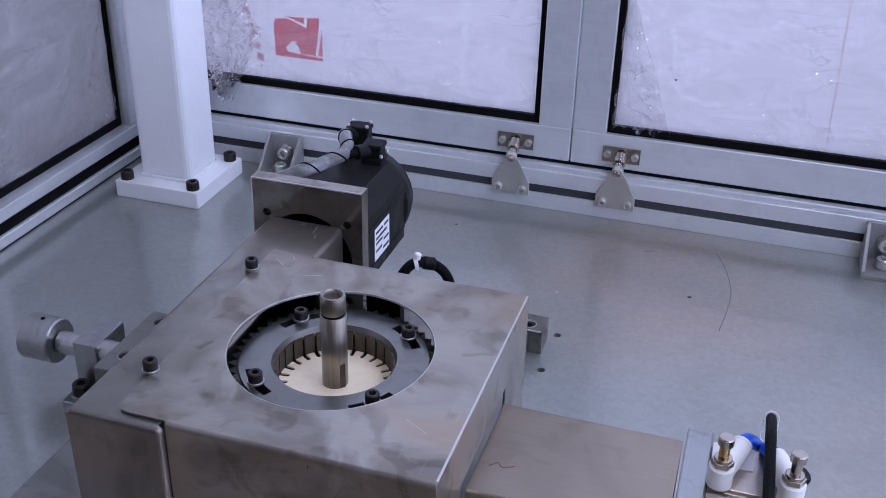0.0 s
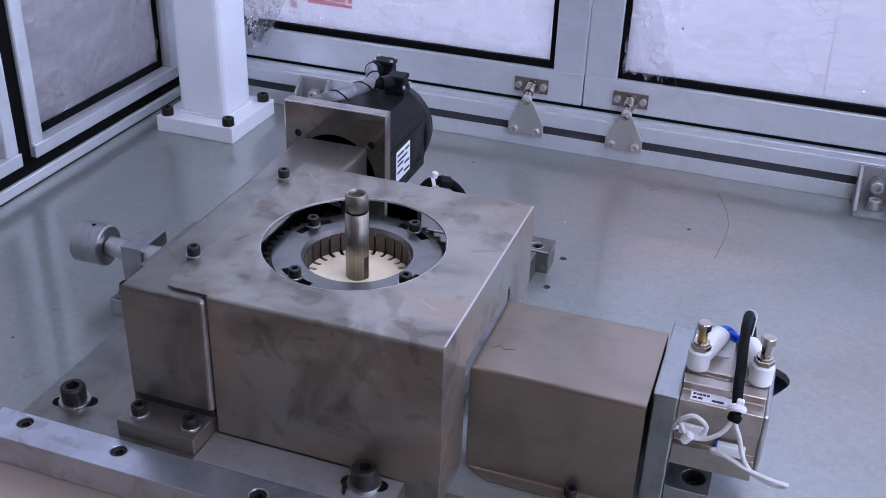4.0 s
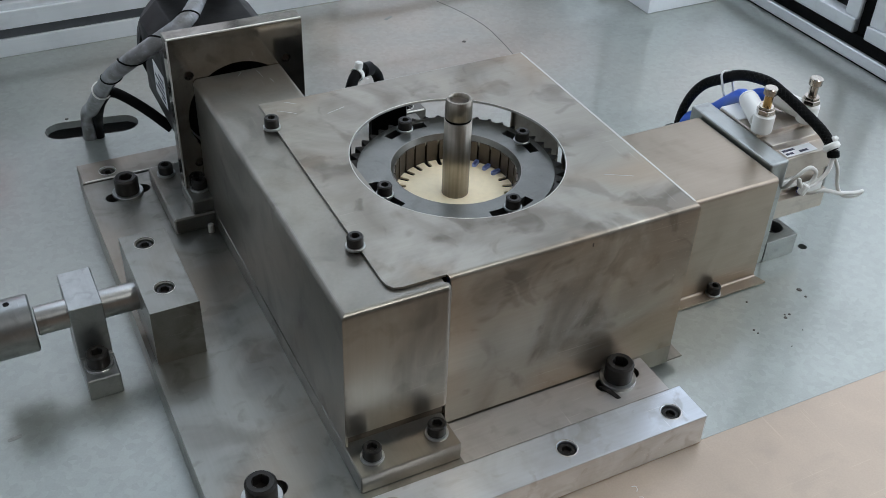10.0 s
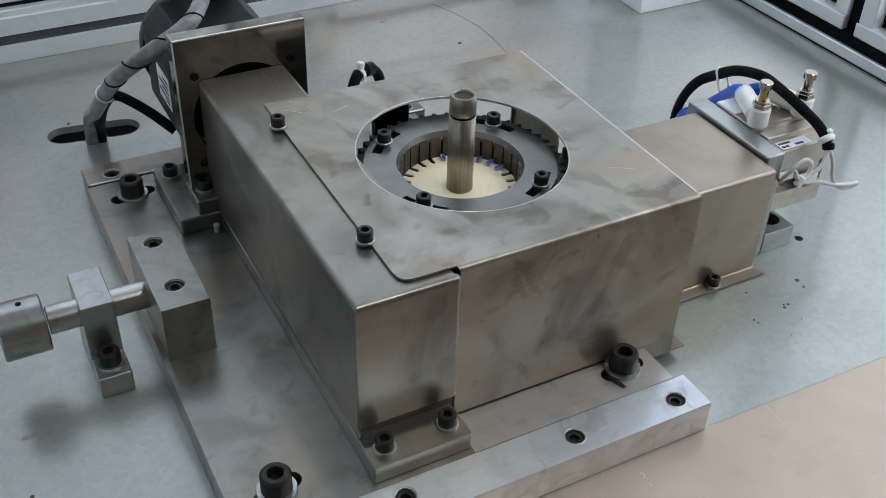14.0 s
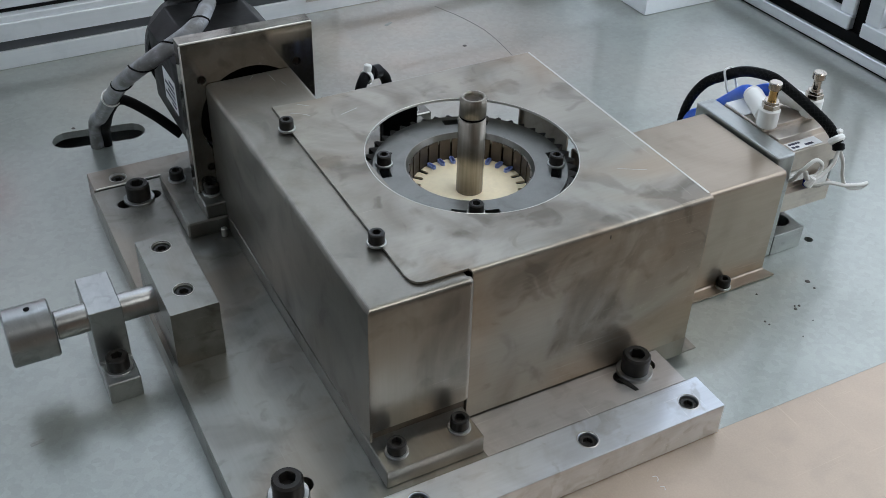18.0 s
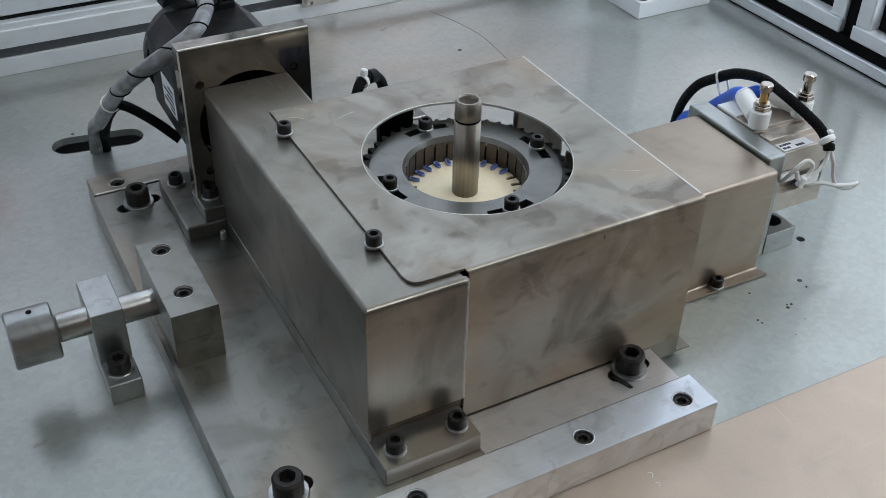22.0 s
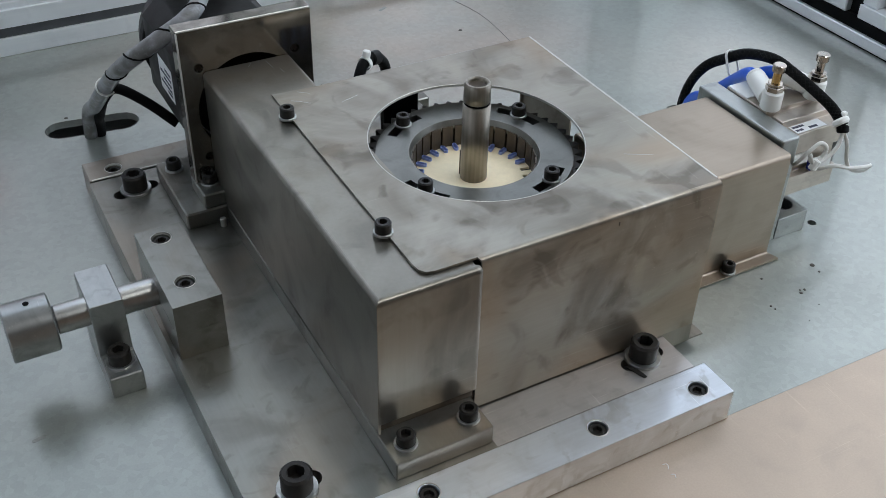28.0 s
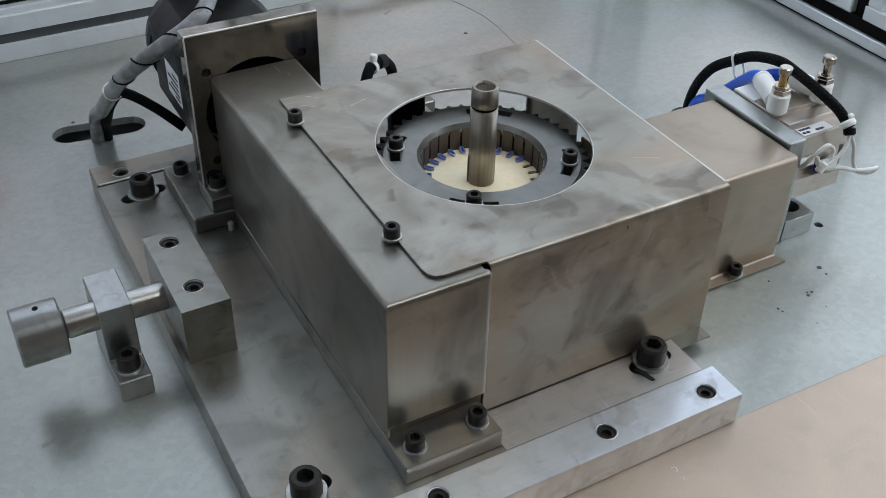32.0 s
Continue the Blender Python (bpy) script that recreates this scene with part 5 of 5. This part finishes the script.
for x, fy, dx, dy in FIT:
    part("fitting_body", bm_rod((x, fy, E1 - 0.0002), (x, fy, E1 + 0.0135), 0.0070, 24, 0.001), "white_plastic", cyl, "white speed controller body")
    part("fitting_hex", bm_rod((x, fy, E1 + 0.0135), (x, fy, E1 + 0.0172), 0.0062, 6, 0.0004), "nickel", cyl, "nickel-plated brass nut")
    part("lock_nut", bm_rod((x, fy, E1 + 0.0172), (x, fy, E1 + 0.0192), 0.0050, 16, 0.0003), "nickel", cyl)
    first = x < 0.36
    part("needle_stem", bm_rod((x, fy, E1 + 0.0192), (x, fy, E1 + 0.0272), 0.0029, 16, 0.0003), "brass" if first else "nickel", cyl, "bare brass stem" if first else "nickel-plated stem")
    part("needle_head", bm_rod((x, fy, E1 + 0.0272), (x, fy, E1 + 0.0326), 0.0044, 20, 0.0006), "nickel", cyl, "nickel-plated adjusting head")
    part("push_fit", bm_rod((x, fy + 0.003, E1 + 0.0062), (x + dx, fy + dy, E1 + 0.0085), 0.0067, 24, 0.0012), "white_plastic", cyl, "white push-in elbow")
    part("release_ring", bm_rod((x + dx, fy + dy, E1 + 0.0085), (x + dx * 1.1, fy + dy * 1.1, E1 + 0.0088), 0.0062, 24, 0.0008), "white_plastic", cyl)
for x, z in SWITCHES:
    part("reed_switch", bm_box(x - 0.0085, x + 0.0085, D0 - 0.0012, D0 + 0.0035, z - 0.0038, z + 0.0038, 0.0008), "white_plastic", cyl, "white reed switch in the groove")
    part("switch_end", bm_box(x - 0.0102, x - 0.0083, D0 - 0.0010, D0 + 0.0033, z - 0.0034, z + 0.0034, 0.0004), "blue_dark", cyl)

tubes = thing("air_tubes", "blue air tubes and black braided sleeve looping to the table", "tube", (0.37, 0.2, 0))
for (x, fy, dx, dy), off in zip(FIT, (-0.003, 0.006)):
    ax, ay = x + dx * 1.1, fy + dy * 1.1
    part("blue_tube", bm_tube([(ax, ay, E1 + 0.0088), (ax + dx * 0.35, ay + 0.010, E1 + 0.0040), (0.3625 + off * 0.6, ay + 0.030, E1 - 0.014), (0.3695 + off, ay + 0.055, 0.046), (0.3765 + off, 0.2110, 0.020), (0.380 + off, 0.219, -0.06)], 0.0046, 12), "blue", tubes, "blue polyurethane tube")
ARCH = [(0.3678, 0.0612, 0.0845), (0.3675, 0.0640, 0.0872), (0.3664, 0.0735, 0.0933), (0.3656, 0.0925, 0.0982), (0.3648, 0.112, 0.1018), (0.3644, 0.128, 0.1028), (0.3649, 0.152, 0.0957),
        (0.3661, 0.1712, 0.0835), (0.3682, 0.195, 0.0645), (0.3718, 0.213, 0.036), (0.3760, 0.2215, 0.0), (0.3785, 0.2245, -0.06)]
part("sleeve", bm_tube(ARCH, 0.0039, 16, 10, True, 0.78), "sleeve", tubes, "black braided sleeve")
for winding in (-1, 1):
    tagged(part("sleeve_braid", join(*[bm_helix(ARCH, 0.00375, 0.00026, 9, 4, winding, 0.78, 2 * math.pi * k / 6) for k in range(6)]), "braid", tubes), "grey strands of the braid", kind="stuff")
part("sleeve_tie", bm_rod((0.3678, 0.0616, 0.0850), (0.3675, 0.0650, 0.0880), 0.0056, 16, 0.0012), "white_plastic", tubes, "white tie at the sleeve's end")
part("tie_head", bm_box(0.3668, 0.3712, 0.0618, 0.0655, 0.0895, 0.0935, 0.0009), "white_plastic", tubes, "white cable tie head")
part("sleeve_end", bm_rod((0.3668, 0.0585, 0.0805), (0.3678, 0.0612, 0.0848), 0.0040, 16, 0.001), "rubber", tubes)
band_m = Matrix.Translation((0.3658, 0.1660, 0.0815)) @ Vector((0.10, 0.85, -0.52)).to_track_quat("Z", "Y").to_matrix().to_4x4()
part("tie_band", bm_plate(stadium(0, 0, 0.0205, 0.0092, 90), [stadium(0, 0, 0.0193, 0.0080, 90)], -0.0011, 0.0011, band_m), "white_plastic", tubes, "white cable tie band")

wires = thing("sensor_wires", "thin pale sensor wires looped beside the cylinder", "cable", (0.375, 0.06, 0.05))
part("wire", bm_tube([(0.3365, 0.0695, 0.0595), (0.3345, 0.0625, 0.0640), (0.3375, 0.0585, 0.0735), (0.3455, 0.0570, 0.0795), (0.3530, 0.0570, 0.0735), (0.3495, 0.0570, 0.0660), (0.3415, 0.0570, 0.0665), (0.3385, 0.0565, 0.0725), (0.3430, 0.0560, 0.0655), (0.3530, 0.0560, 0.0655), (0.3620, 0.0560, 0.0730), (0.3665, 0.0585, 0.0815)], 0.0014, 8), "wire", wires)
part("wire", bm_tube([(0.3600, 0.0695, 0.0500), (0.3585, 0.0620, 0.0530), (0.3660, 0.0575, 0.0560), (0.3800, 0.0560, 0.0510), (0.3960, 0.0560, 0.0470), (0.4035, 0.0570, 0.0455), (0.3980, 0.0580, 0.0425), (0.3840, 0.0570, 0.0480), (0.3765, 0.0570, 0.0580), (0.3720, 0.0570, 0.0720), (0.3672, 0.0585, 0.0815)], 0.0014, 8), "wire", wires)
part("tie", bm_rod((0.3415, 0.0555, 0.0610), (0.3455, 0.0550, 0.0675), 0.0028, 10, 0.0008), "white_plastic", wires, "white cable tie")

# ---- film and print on the back door ----
def bm_crumple(x0, x1, z0, z1, y, amp, seed, nx=28, nz=22, ragged=0.012, tip=False, taper=0.0):
    bm, g = bmesh.new(), []
    for j in range(nz + 1):
        for i in range(nx + 1):
            u, v = i / nx, j / nz
            p = Vector((u * 9 + seed, v * 9, seed * 0.37))
            dx = ragged * noise.noise(Vector((v * 6, seed, 3.1))) if i in (0, nx) else 0
            dz = ragged * noise.noise(Vector((u * 6, seed, 7.7))) if j in (0, nz) else 0
            dy = amp * (noise.noise(p) + 0.9 * abs(noise.noise(p * 2.3)) + 0.5 * abs(noise.noise(p * 5.1)))
            k = min(1.0, 0.2 + 2.6 * v) if tip else 1.0 - taper * v
            foot = 0.62 if tip else 0.0
            g.append(bm.verts.new((x0 + (x1 - x0) * (u * k + foot * (1 - k)) + dx * k, y - abs(dy), z0 + (z1 - z0) * v + dz)))
    for j in range(nz):
        for i in range(nx):
            a = j * (nx + 1) + i
            bm.faces.new((g[a], g[a + 1], g[a + nx + 2], g[a + nx + 1]))
    return bm


YP = YB + 0.012 + 0.011


def bm_film(x0, x1, z0, z1, y, folds, seed, nx=270, nz=125):
    """Film that clings to a pane but for its folds: each fold is a line (x, z, x, z, height, width)."""
    bm, g = bmesh.new(), []
    for j in range(nz + 1):
        for i in range(nx + 1):
            u, v = i / nx, j / nz
            x = x0 + (x1 - x0) * u + (0.006 * noise.noise(Vector((v * 7, seed, 3.1))) if i in (0, nx) else 0)
            z = z0 + (z1 - z0) * v
            c = noise.noise(Vector((x * 60, z * 60, seed)))
            rise = 0.0010 * abs(noise.noise(Vector((x * 25, z * 25, seed + 4)))) + 0.0003
            near = max(0.0, 1 - (z - z0) / 0.06) + max(0.0, 1 - abs(x - x0) / 0.05)
            rise += 0.0024 * near * (1 - abs(noise.noise(Vector((x * 48 + 1.5 * c, z * 48, seed + 2))))) ** 9
            for ax, az, bx, bz, h, w in folds:
                dx, dz = bx - ax, bz - az
                t = min(max(((x - ax) * dx + (z - az) * dz) / (dx * dx + dz * dz), 0), 1)
                d = math.hypot(x - ax - t * dx, z - az - t * dz) + 0.0025 * c
                rise += 2.4 * h * math.exp(-(d / w) ** 2) * (0.7 + 0.9 * noise.noise(Vector((x * 170, z * 170, seed + 9))))
            g.append(bm.verts.new((x, y - max(min(rise, 0.0085), 0.0001), z)))
    for j in range(nz):
        for i in range(nx):
            a = j * (nx + 1) + i
            bm.faces.new((g[a], g[a + 1], g[a + nx + 2], g[a + nx + 1]))
    return bm


def chain(h, w, *pts):
    return [(*a, *b, h, w) for a, b in zip(pts, pts[1:])]


FOLDS_1 = (chain(0.0016, 0.0014, (-0.11, 0.150), (-0.062, 0.152), (0.021, 0.153)) + chain(0.0022, 0.0017, (-0.109, 0.127), (-0.04, 0.129), (0.021, 0.141), (0.041, 0.13), (0.04, 0.105))
           + chain(0.003, 0.0024, (0.046, 0.24), (0.044, 0.19), (0.041, 0.13)) + chain(0.003, 0.005, (-0.099, 0.112), (-0.081, 0.107)) + chain(0.002, 0.002, (-0.184, 0.139), (-0.168, 0.14))
           + chain(0.005, 0.0055, (-0.216, 0.19), (-0.205, 0.14), (-0.195, 0.10)) + chain(0.004, 0.0035, (-0.18, 0.17), (-0.19, 0.12)) + chain(0.003, 0.0024, (0.02, 0.112), (0.045, 0.113)))
FOLDS_2 = (chain(0.004, 0.0035, (0.212, 0.26), (0.205, 0.19), (0.227, 0.147), (0.235, 0.105)) + chain(0.003, 0.0022, (0.243, 0.19), (0.251, 0.143), (0.256, 0.132), (0.284, 0.124), (0.323, 0.129))
           + chain(0.003, 0.0022, (0.29, 0.115), (0.33, 0.117), (0.361, 0.122), (0.385, 0.12), (0.46, 0.119)) + chain(0.0022, 0.0017, (0.318, 0.104), (0.374, 0.109), (0.44, 0.112))
           + chain(0.005, 0.006, (0.214, 0.123), (0.222, 0.128)) + chain(0.003, 0.003, (0.196, 0.125), (0.197, 0.102)))
single("protective_film", bm_film(-0.262, 0.118, 0.0895, 0.265, YP - 0.0012, FOLDS_1, 2.0), "film", "clear crumpled protective film clinging to the pane", "film", (-0.08, YP - 0.002, 0.0895), group="films")
single("protective_film", bm_film(0.1985, 0.56, 0.0895, 0.265, YP - 0.0012, FOLDS_2, 5.0), "film", "clear crumpled protective film clinging to the pane", "film", (0.34, YP - 0.002, 0.0895), group="films")
side_folds = chain(0.002, 0.002, (0.38, 0.165), (0.47, 0.158)) + chain(0.002, 0.002, (0.40, 0.205), (0.50, 0.212)) + chain(0.003, 0.003, (0.315, 0.095), (0.345, 0.076), (0.36, 0.068)) + chain(0.002, 0.003, (0.49, 0.10), (0.535, 0.19))
side_film = bm_film(0.321, 0.533, 0.0470, 0.26, 0.3285, side_folds, 7.0, 130, 90)
bmesh.ops.transform(side_film, matrix=pose(0, 0, 0, 0, 0, 90), verts=side_film.verts)
single("protective_film", side_film, "film", "clear crumpled protective film clinging to the side pane", "film", (-0.3285, 0.43, 0.0470), group="films")
single("loose_film", bm_crumple(-0.268, -0.178, 0.078, 0.26, YP - 0.010, 0.026, 9.0, 24, 40, 0.020, True), "film_thick", "loose gathered strip of clear film hanging from the pane", "film", (-0.235, YP - 0.006, 0.076), group="films")
single("loose_film", bm_crumple(0.1995, 0.2560, 0.0905, 0.215, YP - 0.0035, 0.005, 4.0, 26, 44, 0.010, False, 0.85), "film_thick", "loose bunched edge of clear film beside the gasket", "film", (0.22, YP - 0.004, 0.0905), group="films")
single("film_line", bm_plate([(0.3965, 0.095), (0.3972, 0.095), (0.3902, 0.30), (0.3895, 0.30)], [], 0, 0.0003, Matrix(((1, 0, 0, 0), (0, 0, -1, YP - 0.0006), (0, 1, 0, 0), (0, 0, 0, 1)))), "red_pale", "thin faded red line printed on the film", "print", (0.393, YP - 0.001, 0.095))
single("pane_mark", bm_plate([(-0.0016, 0.001), (0.0016, 0.0013), (0.0006, -0.0005), (0.0003, -0.0019), (-0.0007, -0.0005)], [], 0, 0.0003, Matrix(((1, 0, 0, 0.2523), (0, 0, -1, YP - 0.0006), (0, 1, 0, 0.1442), (0, 0, 0, 1)))), "speck", "small dark fleck stuck to the pane", "fleck", (0.2523, YP - 0.001, 0.1442))
pr = thing("film_print", "red emblem and faded red marks printed on the film", "print", (-0.138, YP - 0.001, 0.117))
qm = Matrix(((1, 0, 0, 0), (0, 0, -1, YP - 0.0006), (0, 1, 0, 0), (0, 0, 0, 1)))
for pts in ([(-0.165, 0.119), (-0.111, 0.1185), (-0.111, 0.1215), (-0.150, 0.1245), (-0.1525, 0.129), (-0.145, 0.137), (-0.1375, 0.131), (-0.136, 0.124), (-0.119, 0.1235), (-0.1135, 0.159), (-0.114, 0.164), (-0.127, 0.1625), (-0.128, 0.152), (-0.1495, 0.160), (-0.163, 0.1585), (-0.1655, 0.154)],
            [(-0.116, 0.124), (-0.111, 0.1235), (-0.1105, 0.152)], [(-0.152, 0.162), (-0.131, 0.1565), (-0.130, 0.1628)]):
    part("emblem", bm_plate(pts, [], 0, 0.0003, qm), "red", pr)
for i in range(7):
    z = 0.187 - i * 0.0125
    part("print_bar", bm_plate([(-0.2085 + 0.0035 * i, z), (-0.2005 + 0.0035 * i, z - 0.002), (-0.1995 + 0.0035 * i, z + 0.0055), (-0.2075 + 0.0035 * i, z + 0.0075)], [], 0, 0.0003, qm), "red_pale", pr)

# ---- marks on the table ----
marks = thing("table_marks", "scratches and specks on the table sheet", "marks", (0.3, 0.4, 0.0), kind="structure")
part("scratch", bm_tube([(0.316, 0.538, 0.0), (0.327, 0.506, 0.0), (0.334, 0.469, 0.0), (0.333, 0.433, 0.0), (0.329, 0.399, 0.0)], 0.00042, 5), "scratch", marks)
for x, y, r in ((0.300, 0.4465, 0.0021), (0.310, 0.012, 0.0013), (0.3145, 0.0135, 0.0010), (0.3115, 0.0145, 0.0007), (0.297, 0.035, 0.0008), (0.283, 0.011, 0.0009), (0.2835, 0.0075, 0.0007), (0.337, 0.023, 0.0009), (0.312, -0.002, 0.0004), (0.295, -0.011, 0.0004), (-0.158, 0.066, 0.0013), (0.338, 0.0305, 0.0019), (-0.062, 0.446, 0.0016), (0.066, 0.51, 0.0012), (0.5, 0.3, 0.001)):
    part("speck", bm_lathe([(0, 0.0006), (r * 0.7, 0.0005), (r, 0.0)], 7, Matrix.Translation((x, y, 0)), smooth=False), "speck", marks)
for x, y, r in ((0.188, 0.415, 0.0014), (0.06, 0.49, 0.001)):
    part("pale_speck", bm_lathe([(0, 0.0004), (r * 0.7, 0.0004), (r, 0.0)], 7, Matrix.Translation((x, y, 0)), smooth=False), "pale_mark", marks)
for pts in ([(0.1385, -0.0615), (0.1408, -0.0622), (0.1405, -0.0642), (0.1392, -0.0655)], [(0.1382, -0.0690), (0.1402, -0.0700), (0.1392, -0.0722)], [(0.089, -0.071), (0.095, -0.074), (0.098, -0.0765)]):
    part("scuff", bm_tube([(x, y, -0.0004) for x, y in pts], 0.00035, 5, 4), "pale_mark", marks)
for x, y, a, k in ((-0.114, 0.034, 50, 1.0), (-0.152, 0.110, 10, 0.5), (0.255, 0.52, 30, 0.7)):
    part("dried_smear", bm_plate(stadium(x, y, 0.016 * k, 0.005 * k, a), [], 0.0, 0.0002), "smear", marks, "dried brownish smear")


# ---- movement: the ring turns by one slot at a time, and the cells rise into their slots ----
def motions():
    rows = [(0.0, pose(CX, CY, 0.05, 0, 0, A_START))]
    a = A_START
    for t in STEPS:
        rows += [(t - 0.09, pose(CX, CY, 0.05, 0, 0, a)), (t + 0.09, pose(CX, CY, 0.05, 0, 0, a + STEP))]
        a += STEP
    rows.append((32.0, pose(CX, CY, 0.05, 0, 0, a)))
    walk(ring, rows)
    for cell, t in LINERS:
        low, up = pose(0, 0, -0.02), pose(0, 0, 0)
        if t < 31.5:
            walk(cell, [(0.0, low), (t - 0.15, low), (t + 0.15, up), (32.0, up)])
        else:
            walk(cell, [(0.0, low), (32.0, low)])


motions()
